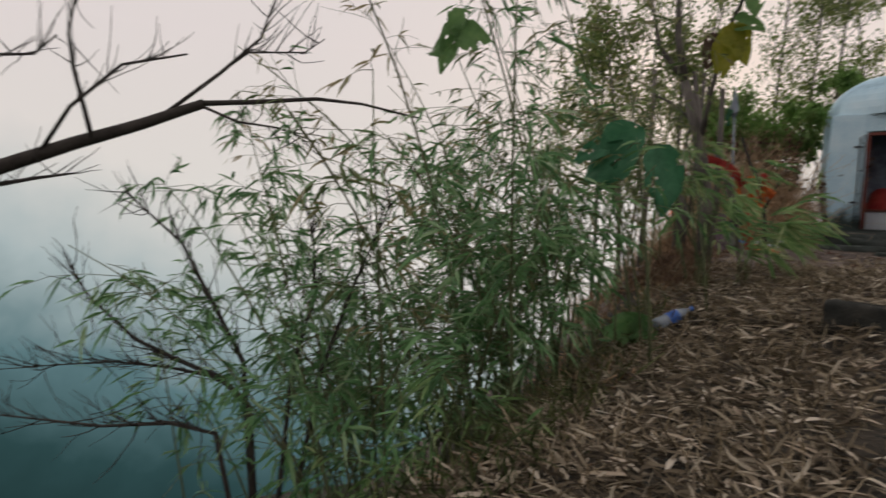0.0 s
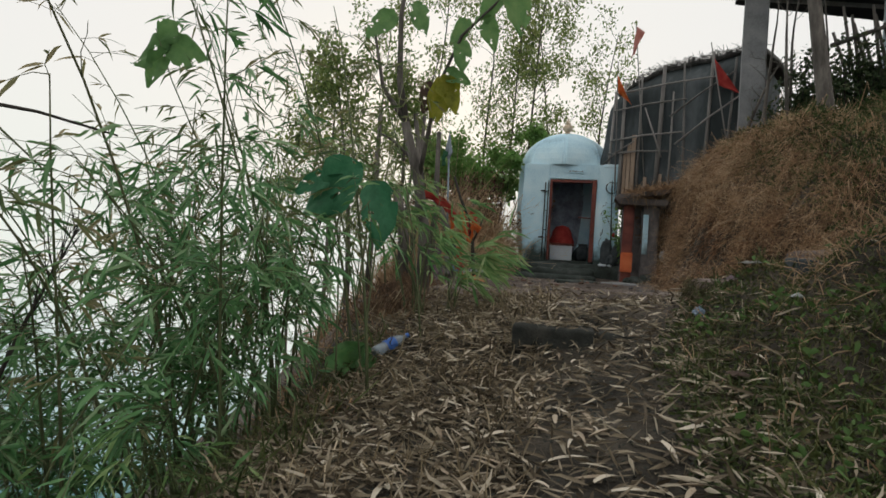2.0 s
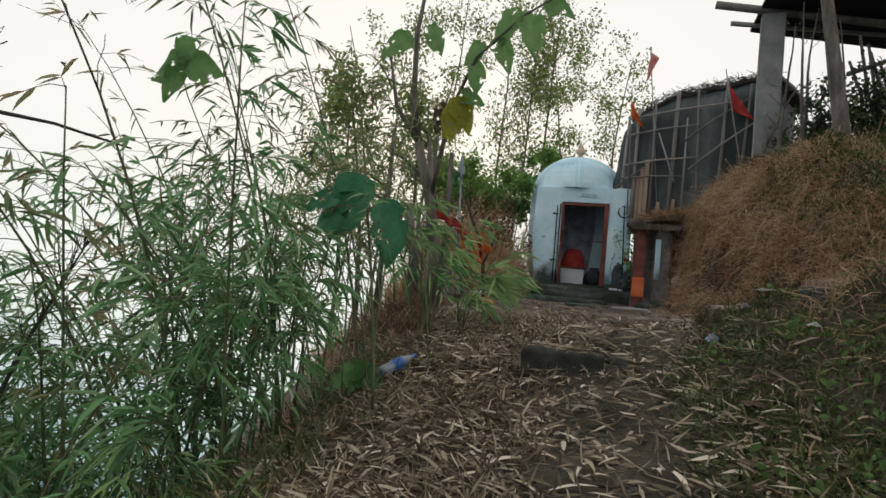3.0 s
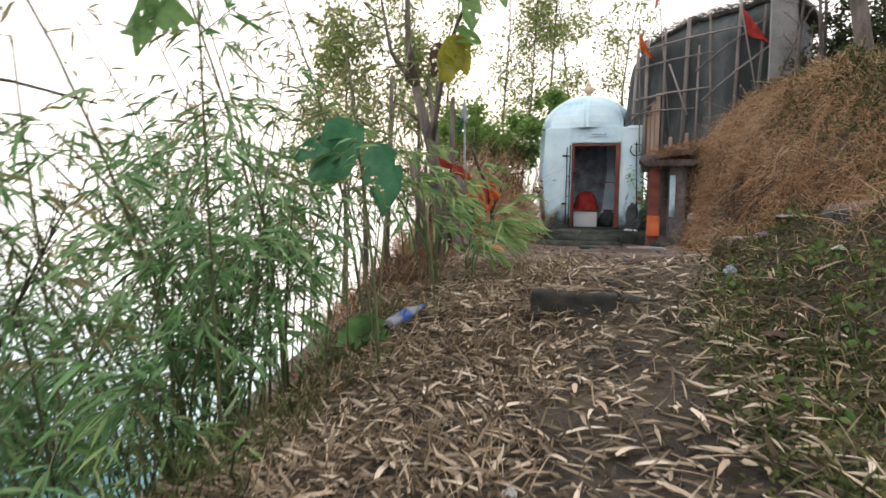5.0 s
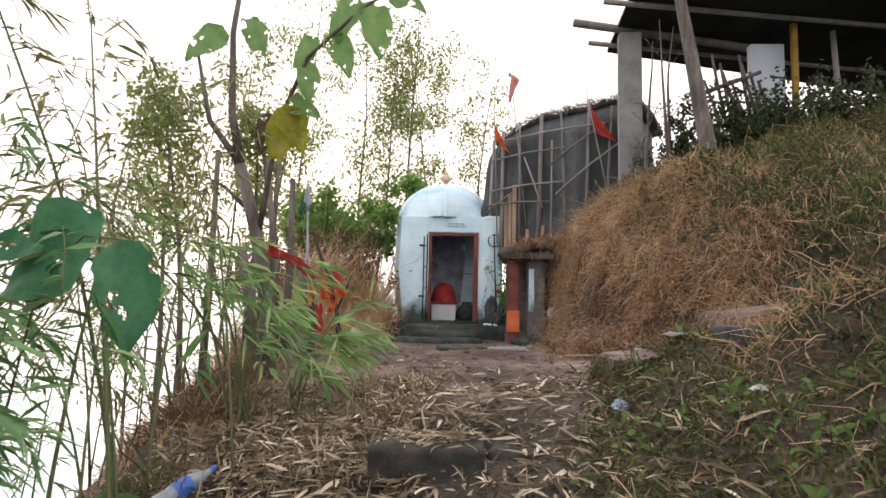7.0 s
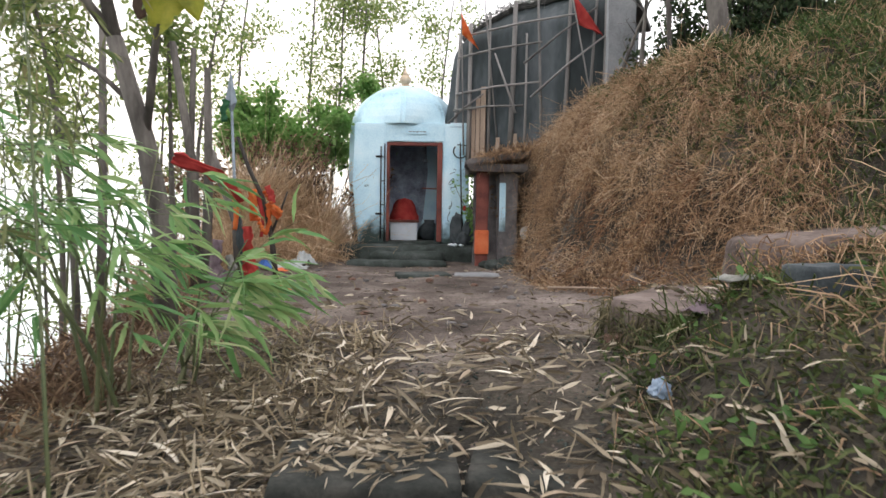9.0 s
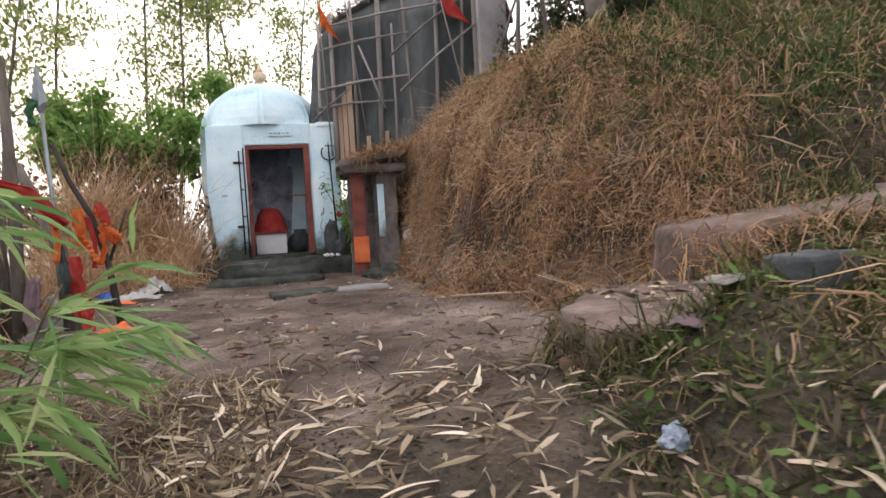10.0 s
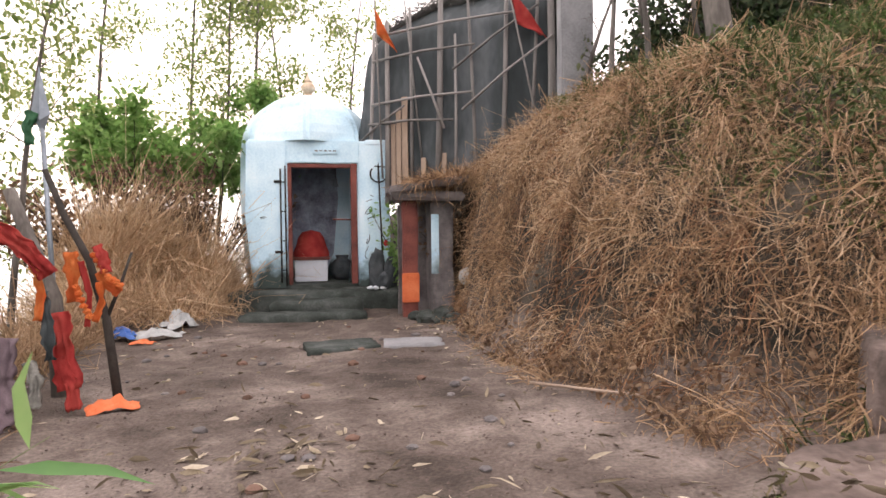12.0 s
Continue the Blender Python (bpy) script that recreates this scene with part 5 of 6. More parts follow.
def bank_grass(name, n, box_, keep, length, width, material, label, droop, out=(-0.8, -0.35, 0.35), jitter=0.55):
    x, y, z = scatter(n, *box_, keep)
    k = len(x)
    way = rng.normal(0, jitter, (k, 3)) + np.array(out)
    return stuff(name, grass(name, np.stack([x, y, z - 0.02], 1), way, rng.uniform(0.5, 1.3, k) * length, rng.uniform(0.6, 1.3, k) * width, material, droop), label, "dry grass")


def tufts(name, n, per, box_, keep, length, width, material, label, droop, out, spread_=0.07, jitter=0.45, cat="dry grass"):
    """Grass in tufts: the blades of a tuft lean one way and fan out."""
    x, y, z = scatter(n, *box_, keep)
    k = len(x)
    lean = rng.normal(0, jitter, (k, 3)) + np.array(out)
    size = rng.uniform(0.55, 1.35, k)
    i = np.repeat(np.arange(k), per)
    m = len(i)
    bx, by = x[i] + rng.normal(0, spread_, m), y[i] + rng.normal(0, spread_, m)
    base = np.stack([bx, by, ground_z(bx, by) - 0.01], 1)
    return stuff(name, grass(name, base, lean[i] + rng.normal(0, 0.42, (m, 3)), size[i] * rng.uniform(0.5, 1.2, m) * length, rng.uniform(0.6, 1.3, m) * width, material, droop), label, cat)


tufts("hanging_hay", 2100, 30, (0.95, 4.2, 7.2, 12.9), lambda x, y: (x > foot_at(y) - 0.05) & (x < foot_at(y) + 1.35 - 0.2 * np.clip(8.5 - y, 0, 2)) & patch(x, y, 1.4, -0.1, 5) & patch(x, y, 4.5, -0.22, 6), 0.24, 0.0052, M_HAY, "long dry tan grass hanging in tufts down the bank", 0.95, (-0.55, -0.3, 0.3), 0.05, 0.95)
tufts("hay_fringe", 200, 24, (0.9, 2.2, 7.3, 12.3), lambda x, y: (x > foot_at(y) - 0.16) & (x < foot_at(y) + 0.25) & patch(x, y, 2.2, -0.15, 9), 0.24, 0.008, M_TAN, "pale dry grass lying along the foot of the bank", 0.7, (-0.6, -0.3, 0.15), 0.07, 0.8)
# paler grass on the crest puts the light falling there into the colour
tufts("top_hay", 900, 38, (1.2, 4.2, 8.2, 12.9), lambda x, y: (x > foot_at(y) + 0.55) & (x < foot_at(y) + 2.0) & patch(x, y, 1.8, -0.22, 41), 0.3, 0.006, M_BLEACHLIT, "bleached grass along the top of the bank, paler for its lit crest", 0.85, (-0.45, -0.3, 0.5), 0.06, 0.95)
# light-coloured curls paint highlights among the darker hay
tufts("curled_hay", 360, 42, (1.2, 4.0, 7.4, 12.6), lambda x, y: (x > foot_at(y) + 0.1) & (x < foot_at(y) + 1.3) & patch(x, y, 1.1, 0.02, 15), 0.34, 0.0045, M_BLEACHLIT, "bleached curls of long grass over the bank, paler as highlights", 1.2, (-0.6, -0.35, 0.6), 0.045, 0.8)
tufts("hay_bunch", 230, 70, (1.0, 4.0, 7.3, 12.6), lambda x, y: (x > foot_at(y) + 0.05) & (x < foot_at(y) + 1.25) & patch(x, y, 1.6, -0.05, 83), 0.48, 0.0045, M_HAY, "thick bunches of long dry grass falling over the bank", 1.25, (-0.65, -0.4, 0.55), 0.035, 0.55)
tufts("ledge_hay", 120, 32, (1.8, 3.0, 6.75, 7.5), lambda x, y: x > foot_at(y) + 0.1, 0.3, 0.005, M_HAY, "dry grass tumbling from the bank onto the earthen terrace", 1.0, (-0.5, -0.5, 0.4), 0.05, 0.7)
tufts("rusty_hay", 520, 26, (0.95, 3.6, 7.3, 12.6), lambda x, y: (x > foot_at(y)) & (x < foot_at(y) + 0.95) & patch(x, y, 1.3, 0.05, 51), 0.24, 0.008, M_RUST, "rusty brown grass matted on the lower bank", 1.0, (-0.5, -0.3, 0.2), 0.06, 0.9)
tufts("green_tufts", 420, 22, (2.2, 6.5, 6.9, 12.2), lambda x, y: (x > foot_at(y) + 1.1) & patch(x, y, 0.7, 0.0, 31), 0.26, 0.009, M_GREENWEED, "fresh green weeds on the upper bank", 0.6, (-0.2, -0.2, 0.9), 0.09, 0.5, "weeds")
x, y, z = scatter(17000, 0.95, 4.4, 7.0, 12.9, lambda x, y: (x > foot_at(y) - 0.1) & (x < foot_at(y) + 1.3) & patch(x, y, 1.5, -0.1, 12))
k = len(x)
stuff("withered_vine", leaves("withered_vine", np.stack([x, y, z + rng.uniform(0.03, 0.16, k)], 1), rng.normal(0, 1, (k, 3)) + [-0.3, -0.2, -0.4], rng.uniform(0.03, 0.07, k), rng.uniform(0.015, 0.035, k), M_VINE), "withered rusty vine leaves tangled in the hay", "dry leaves")
bank_grass("bank_weeds", 40000, (1.6, 7.0, 5.0, 13.0), lambda x, y: (x > foot_at(y) + 0.9), 0.2, 0.013, M_WEED, "mixed green and brown weeds on the upper bank", 0.6, (-0.3, -0.3, 0.9))
bank_grass("bank_straw", 22000, (1.6, 7.0, 4.5, 12.5), lambda x, y: (x > foot_at(y) + 0.7), 0.28, 0.01, M_TAN, "pale straw among the bank weeds", 0.8, (-0.5, -0.3, 0.6))
bank_grass("side_weeds", 102000, (0.35, 5.0, -1.2, 7.0), lambda x, y: (rng.uniform(0, 1, len(x)) < np.interp(y, [3.2, 4.4, 7], [0.85, 0.3, 0.3])) & (x > np.interp(y, [0, 4, 5.5, 7], [0.75, 0.6, 1.0, 1.9])) & patch(x, y, 1.6, -0.38, 8), 0.13, 0.011, M_WEED, "short green weeds on the side slope", 0.6, (-0.1, -0.2, 0.9), 0.7)
bank_grass("side_roots", 16000, (0.45, 4.5, 3.2, 6.6), lambda x, y: (x > np.interp(y, [0, 4, 5.5, 7], [0.75, 0.6, 1.0, 1.9])), 0.14, 0.008, M_WEEDMIX, "dark matted roots and dead weeds on the side slope", 0.8, (-0.1, -0.3, 0.6), 0.8)
bank_grass("side_straw", 9000, (0.4, 5.0, -1.2, 7.5), lambda x, y: x > np.interp(y, [0, 4, 5.5, 7], [0.8, 0.7, 1.0, 1.9]), 0.2, 0.009, M_TAN, "thin dry stalks among the weeds", 0.9, (-0.2, -0.3, 0.5), 0.8)
bank_grass("edge_grass", 7000, (-3.4, -1.0, -1.2, 5.0), lambda x, y: x < np.interp(y, [0, 2, 4, 6, 9], [-1.2, -1.15, -1.4, -1.7, -2.2]), 0.3, 0.011, M_WEED, "green grass along the crumbling edge", 0.6, (0.1, -0.1, 1), 0.5)
bank_grass("edge_straw", 8000, (-3.2, -1.0, 2.0, 10.0), lambda x, y: (x < np.interp(y, [2, 4, 6, 9, 10], [-0.95, -1.3, -1.55, -2.1, -2.3])) & patch(x, y, 1.3, -0.1, 2), 0.16, 0.011, M_HAY, "rusty dry grass along the edge", 0.6, (0.25, -0.2, 0.8), 0.6)
tufts("yard_edge_grass", 520, 24, (-4.4, -1.2, 12.2, 15.8), lambda x, y: (x < np.interp(y, [12, 13, 14, 15.5], [-2.5, -1.9, -1.6, -1.6])) & patch(x, y, 1.2, -0.3, 61), 0.75, 0.012, M_BLEACHLIT, "tall pale dead grass tangled beside the shrine", 0.75, (0.08, -0.2, 0.8), 0.13, 0.5)
tufts("tall_dead_grass", 300, 26, (-4.6, -1.7, 13.4, 15.6), lambda x, y: patch(x, y, 1.0, -0.3, 67), 1.3, 0.011, M_BLEACHLIT, "tall bleached grass standing behind the mound", 0.35, (0.05, -0.1, 1.2), 0.14, 0.3)
tufts("matted_grass", 260, 22, (-4.2, -1.3, 12.0, 15.0), lambda x, y: (x < np.interp(y, [12, 13, 14, 15.5], [-2.35, -1.8, -1.55, -1.55])) & patch(x, y, 1.6, -0.1, 63), 0.4, 0.012, M_TAN, "brown dead grass matted at the yard corner", 0.9, (0.2, -0.4, 0.5), 0.12, 0.7)
bank_grass("yard_side_grass", 6000, (-4.5, -2.3, 9.0, 12.6), lambda x, y: x < np.interp(y, [9, 12.6], [-2.5, -2.6]), 0.6, 0.015, M_TAN, "tall dead grass along the yard edge", 0.5, (0.1, -0.2, 1.1), 0.4)

bank_grass("path_straw", 16500, (-1.95, -0.15, -1.0, 7.0), lambda x, y: patch(x, y, 1.1, -0.2, 21), 0.17, 0.008, M_STRAW, "trampled rusty straw covering one side of the path", 0.25, (0, 0, 0.18), 0.8)
tufts("edge_hump", 160, 22, (-2.3, -1.5, 5.6, 8.4), lambda x, y: x < np.interp(y, [5.6, 8.4], [-1.55, -2.0]), 0.26, 0.01, M_VINE, "rusty dead grass and leaves heaped on the edge", 0.6, (0.15, -0.2, 0.7))
# dry bamboo sheaths: a thick mat, and single ones on top
x, y, z = scatter(35000, -1.9, 1.5, -1.3, 7.2, lambda x, y: (x > -1.75 + 0.0 * y) & (x < 1.25) & (rng.uniform(0, 1, len(x)) < np.interp(y, [0.9, 5.4, 6.3, 7.2], [1, 0.8, 0.3, 0.02])) & ((x < -0.15) | (rng.uniform(0, 1, len(x)) < 0.4)))
k = len(x)
way = np.stack([rng.normal(0, 1, k), rng.normal(0, 1, k), rng.normal(0.15, 0.3, k)], 1)
stuff("leaf_litter", leaves("leaf_litter", np.stack([x, y, z + rng.uniform(0.002, 0.035, k)], 1), way, rng.uniform(0.05, 0.19, k), rng.uniform(0.009, 0.022, k), M_SHEATH, 0.08), "thick litter of dry bamboo leaves on the path", "leaf litter")
x, y, z = scatter(5000, -2.2, 1.4, 6.0, 13.2, lambda x, y: (x > -2.4) & (x < foot_at(y)) & (rng.uniform(0, 1, len(x)) < np.where(x > foot_at(y) - 0.4, 0.3, np.where(y < 8, 0.12, 0.05))))
k = len(x)
way = np.stack([rng.normal(0, 1, k), rng.normal(0, 1, k), rng.normal(0.05, 0.12, k)], 1)
stuff("yard_litter", leaves("yard_litter", np.stack([x, y, z + 0.006], 1), way, rng.uniform(0.04, 0.13, k), rng.uniform(0.012, 0.03, k), M_SHEATH, 0.05), "scattered dry leaves on the swept yard", "leaf litter")


def sheath(L, w, curl, bend):
    """A curled dry bamboo sheath with thickness, lying along x."""
    n, verts, faces = 6, [], []
    for i in range(n + 1):
        t = i / n
        ww = w * (0.35 + 0.65 * math.sin(math.pi * min(1, t * 0.8 + 0.12))) * (1 - t ** 4 * 0.85)
        cx, cy = L * (t - 0.5), bend * L * (t - 0.5) ** 2
        for a in (-1, 0, 1):
            verts.append((cx, cy + ww * 0.5 * a, curl * w * a * a + 0.012 * math.sin(3 * t)))
    for i in range(n):
        for k in range(2):
            faces.append((i * 3 + k, i * 3 + 3 + k, i * 3 + 4 + k, i * 3 + 1 + k))
    return mesh("fallen_leaf", verts, faces, M_SHEATHOBJ, True)


SHEATHS = [sheath(L, w, c, b) for L, w, c, b in ((0.16, 0.022, 0.4, 0.15), (0.21, 0.025, 0.3, -0.2), (0.13, 0.024, 0.5, 0.1), (0.25, 0.02, 0.3, 0.3), (0.15, 0.028, 0.3, -0.15), (0.1, 0.022, 0.4, 0.0))]
made = 0
while made < 300:
    px, py = rng.uniform(-1.5, 1.15), rng.uniform(1.6, 6.6)
    if px > 0.95 and rng.uniform() < 0.6 or py > 5.8 and rng.uniform() < 0.5:
        continue
    lf = new("fallen_leaf", SHEATHS[made % 6])
    lf.parent = ground
    lf.matrix_basis = Matrix.Translation(on_ground(px, py, 0.022)) @ Euler((rng.normal(0, 0.2), rng.normal(0, 0.16), rng.uniform(0, 6.28))).to_matrix().to_4x4()
    made += 1

# ---- stones, slabs and litter by the path ----
solid("path_stone", rough_block(-0.42, 0.17, 4.5, 4.94, 0.5, 0.87, M_BLOCK, 0.02, 3, "path_stone", 15, 0.1), "dark flat stone set across the path like a step", "stone")
solid("path_stone", rough_block(0.21, 0.56, 4.56, 4.86, 0.5, 0.85, M_BLOCK, 0.02, -10, "path_stone", 13, 0.12), "smaller dark stone beside the stepping stone", "stone")
def terrace(name, front, back, top, depth, material, seed):
    """A worn earthen terrace: front and back are plan lines, top(x, y) its height; the face falls ragged to the ground."""
    n, m, verts, faces = 60, 16, [], []
    fl, bl = [np.array(q, float) for q in (front, back)]
    for i in range(n + 1):
        u = i / n
        f = Vector([float(np.interp(u, np.linspace(0, 1, len(fl)), fl[:, c])) for c in (0, 1)] + [0])
        r = Vector([float(np.interp(u, np.linspace(0, 1, len(bl)), bl[:, c])) for c in (0, 1)] + [0])
        away = (f - r).normalized()
        f = f + away * (0.05 * noise.noise(Vector((u * 9, seed, 0))) + 0.025 * noise.noise(Vector((u * 31, seed, 4))))
        for j in range(m + 1):
            if j <= 8:
                p = f.lerp(r, 1 - j / 8)
                z = top(p.x, p.y) + 0.018 * noise.noise(Vector((p.x * 5, p.y * 5, seed))) + 0.007 * noise.noise(Vector((p.x * 19, p.y * 19, seed))) - (0.012 if j == 8 else 0)
            else:
                w = (j - 8) / 8
                p = f + away * (0.02 + 0.05 * w + 0.05 * noise.noise(Vector((u * 22, w * 3, seed + 7))) * (0.4 + w))
                z = top(f.x, f.y) - depth * w
            verts.append((p.x, p.y, z))
    for i in range(n):
        for j in range(m):
            k = i * (m + 1) + j
            faces.append((k, k + 1, k + m + 2, k + m + 1))
    ends = [tuple(range(m + 1)), tuple(n * (m + 1) + j for j in range(m, -1, -1))]
    return mesh(name, verts, faces + ends, material, True)


solid("earth_ledge", terrace("earth_ledge", ((1.5, 6.5), (1.08, 6.0), (1.1, 5.62), (1.4, 5.52), (1.95, 5.56), (2.7, 5.6)), ((2.1, 6.6), (2.1, 6.6), (2.2, 6.6), (2.4, 6.6), (2.6, 6.6), (2.9, 6.6)), lambda x, y: 1.27 + 0.02 * (x - 1.1), 0.36, M_LEDGE, 3), "low trodden earth ledge at the foot of the bank", "ledge")
solid("earth_ledge", terrace("earth_ledge", ((2.4, 7.1), (2.1, 6.75), (2.08, 6.55), (2.42, 6.2), (2.9, 5.95), (3.8, 5.75), (5.2, 5.6)), ((2.8, 7.15), (2.8, 7.15), (2.9, 7.1), (3.2, 7.0), (3.6, 6.9), (4.4, 6.8), (5.6, 6.7)), lambda x, y: 1.57 + 0.13 * max(0, x - 2.0), 0.5, M_LEDGE, 8), "higher earthen terrace with a trodden top and broken face", "ledge")
solid("dark_block", rough_block(1.68, 2.02, 5.26, 5.45, 1.2, 1.51, M_DARKROCK, 0.02, 8, "dark_block", 9, 0.2), "dark slate block standing beside the ledge", "block")
solid("flat_stone", rough_block(-0.34, 0.36, 10.4, 10.9, 0.7, 0.975, M_MOSS, 0.015, 8, "flat_stone", 13, 0.12), "dark flat stone sunk in the yard", "stone")
solid("flat_stone", rough_block(0.42, 1.02, 10.38, 10.82, 0.7, 0.982, M_CONCRETE, 0.015, -5, "flat_stone", 13, 0.12), "pale flat stone sunk in the yard", "stone")
brick = box(1.0, 1.2, 5.75, 5.86, 0.98, 1.1, M_BRICK, 0.008, 0.006, 25, "brick", 2)
solid("brick", brick, "broken red brick lying beside the ledge", "brick")
solid("plastic_sheet", crumple("plastic_sheet", 1.42, 5.3, float(ground_z(1.42, 5.3)) + 0.03, 0.24, 0.12, 0.035, M_DULL, 1, 18), "crumpled pale plastic sheet on the slope", "litter")
solid("mauve_rag", crumple("mauve_rag", 1.28, 5.32, float(ground_z(1.28, 5.32)) + 0.02, 0.15, 0.12, 0.05, M_MAUVE, 2, 30), "crumpled mauve rag on the slope", "rag")
solid("plastic_bag", lump("plastic_bag", 0.97, 5.0, float(ground_z(0.97, 5.0)) + 0.01, 0.04, 0.035, 0.04, M_DULLBLUE, 3, 0.7), "small crumpled pale blue plastic bag", "litter")
solid("plastic_scrap", crumple("plastic_scrap", 1.42, 4.27, float(ground_z(1.42, 4.27)) + 0.06, 0.08, 0.05, 0.03, M_PAPER, 4), "white plastic scrap in the weeds", "litter")
solid("white_stone", lump("white_stone", 1.62, 12.2, float(ground_z(1.62, 12.2)) - 0.02, 0.09, 0.09, 0.11, M_PAPER, 31), "white plastic lump caught in the hay", "litter")
solid("white_scrap", crumple("white_scrap", -0.2, 2.2, float(ground_z(-0.2, 2.2)) + 0.03, 0.05, 0.04, 0.03, M_PAPER, 6), "white paper scrap among dry leaves", "litter")
solid("dry_leaf", crumple("dry_leaf", 0.92, 3.55, float(ground_z(0.92, 3.55)) + 0.05, 0.1, 0.1, 0.03, M_BROWNLEAF, 8), "round brown dry leaf on the slope", "leaf")
# bottle
bot = thing("plastic_bottle", "clear plastic water bottle with a blue label lying among leaves", "bottle", (0, 0, 0))
part("bottle_body", lathe("bottle_body", [(0.0, 0.0), (0.036, 0.003), (0.043, 0.02), (0.043, 0.07), (0.04, 0.078), (0.043, 0.086), (0.043, 0.19), (0.04, 0.22), (0.018, 0.28), (0.015, 0.3)], (0, 0), M_PLASTIC, 16), bot)
part("label_band", lathe("label_band", [(0.0445, 0.1), (0.0445, 0.185)], (0, 0), M_BLUE, 16), bot, "blue printed label")
part("cap", lathe("cap", [(0.017, 0.298), (0.017, 0.325), (0.0, 0.326)], (0, 0), M_BLUE, 12), bot, "blue screw cap")
BP = on_ground(-1.48, 4.45, 0.075)
bot.matrix_basis = Matrix.Translation(BP) @ Vector((0.24, 0.4, 0.16)).to_track_quat('Z', 'Y').to_matrix().to_4x4() @ Matrix.Scale(1.15, 4)

# ---- offering posts at the edge of the yard ----
for x, y, top, lean, r in ((-2.55, 8.7, 2.25, (-0.08, 0), 0.1), (-2.15, 8.75, 3.15, (0.0, 0.05), 0.055), (-2.4, 9.2, 3.5, (-0.12, 0), 0.06), (-1.95, 9.3, 2.4, (-0.2, 0.1), 0.07), (-2.75, 9.8, 3.6, (0.05, 0), 0.05), (-3.0, 8.4, 3.4, (0.03, 0), 0.05)):
    b = on_ground(x, y, -0.1)
    solid("wooden_post", tubes("wooden_post", [([b, b.lerp(Vector((x + lean[0] + 0.03, y + lean[1], top)), 0.5) + Vector((0.02, 0, 0)), (x + lean[0] * 2, y + lean[1] * 2, top)], r, r * 0.6)], M_BARK, 8), "weathered dark wooden post at the yard edge", "post", "offering posts")
st = thing("steel_trident", "tall steel trident with a green rag, planted by the posts", "trident", on_ground(-2.05, 9.5, -0.05))
TB = Vector(st.location)
part("shaft", tubes("shaft", [([TB, (-2.12, 9.5, 2.85)], 0.02, 0.016)], M_STEEL, 8), st)
part("blade", mesh("blade", [(-2.13, 9.5, 3.3), (-2.19, 9.49, 2.95), (-2.12, 9.46, 2.9), (-2.06, 9.49, 2.95), (-2.12, 9.54, 2.9), (-2.12, 9.5, 2.8)], [(0, 1, 2), (0, 2, 3), (0, 3, 4), (0, 4, 1), (5, 2, 1), (5, 3, 2), (5, 4, 3), (5, 1, 4)], M_STEEL), st, "leaf-shaped steel blade")


def drape(name, run, width, material, seed, label, cat="cloth"):
    """A strip of cloth hanging along a run of points, with folds."""
    pts = [Vector(p) for p in run]
    n, verts, faces = 14, [], []
    for i in range(n + 1):
        f = i / n * (len(pts) - 1)
        j = min(len(pts) - 2, int(f))
        c = pts[j].lerp(pts[j + 1], f - j)
        d = (pts[j + 1] - pts[j]).normalized()
        s = d.cross(Vector((0.25, -1, 0.1))).normalized()
        w = width * (0.72 + 0.55 * noise.noise(Vector((f * 2, seed, 0))) + 0.35 * noise.noise(Vector((f * 7, seed, 3))))
        for k in range(7):
            a = (k / 6 - 0.5) * (1 + (0.55 * noise.noise(Vector((f * 11, k, seed + 2))) if k in (0, 6) else 0))
            verts.append(c + s * (w * a) + Vector((0.2, -1, 0)) * (width * (0.16 * math.sin(17 * a + seed + 2 * f) + 0.3 * noise.noise(Vector((a * 6, f * 3, seed))))))
    for i in range(n):
        for k in range(6):
            faces.append((i * 7 + k, i * 7 + 7 + k, i * 7 + 8 + k, i * 7 + 1 + k))
    me = mesh(name, verts, faces, material, True)
    ob = solid(name, me, label, cat, "offering cloths")
    ob.modifiers.new("thick", 'SOLIDIFY').thickness = 0.006
    return ob


drape("red_cloth", ((-2.4, 8.62, 2.24), (-2.05, 8.66, 2.12), (-1.88, 8.7, 1.98), (-1.78, 8.72, 1.82)), 0.15, M_REDCLOTH, 1, "red cloth tied across the offering posts")
drape("orange_cloth", ((-1.73, 8.92, 1.96), (-1.71, 8.9, 1.8), (-1.7, 8.88, 1.64)), 0.11, M_SAFFRON, 2, "bright orange cloth strip hanging from a post")
drape("red_cloth", ((-1.78, 8.84, 1.58), (-1.74, 8.8, 1.36), (-1.7, 8.76, 1.1)), 0.17, M_REDCLOTH, 3, "red cloth hanging down to the ground")
drape("orange_cloth", ((-1.6, 9.02, 1.82), (-1.54, 9.0, 1.74), (-1.46, 8.98, 1.68)), 0.08, M_SAFFRON, 4, "orange garland cloth draped over a branch")
drape("green_rag", ((-2.16, 9.46, 2.96), (-2.2, 9.45, 2.85), (-2.18, 9.45, 2.72)), 0.09, M_BIGLEAF, 5, "green rag tied below the trident blade")
drape("mauve_cloth", ((-2.0, 8.7, 1.45), (-2.02, 8.65, 1.2), (-1.98, 8.6, 1.02)), 0.14, M_MAUVE, 6, "faded mauve cloth hanging low on a post")
solid("orange_rag", crumple("orange_rag", -1.48, 8.85, float(ground_z(-1.48, 8.85)) + 0.01, 0.3, 0.16, 0.12, M_ORANGE, 11, 25), "orange rag lying on the ground", "rag")
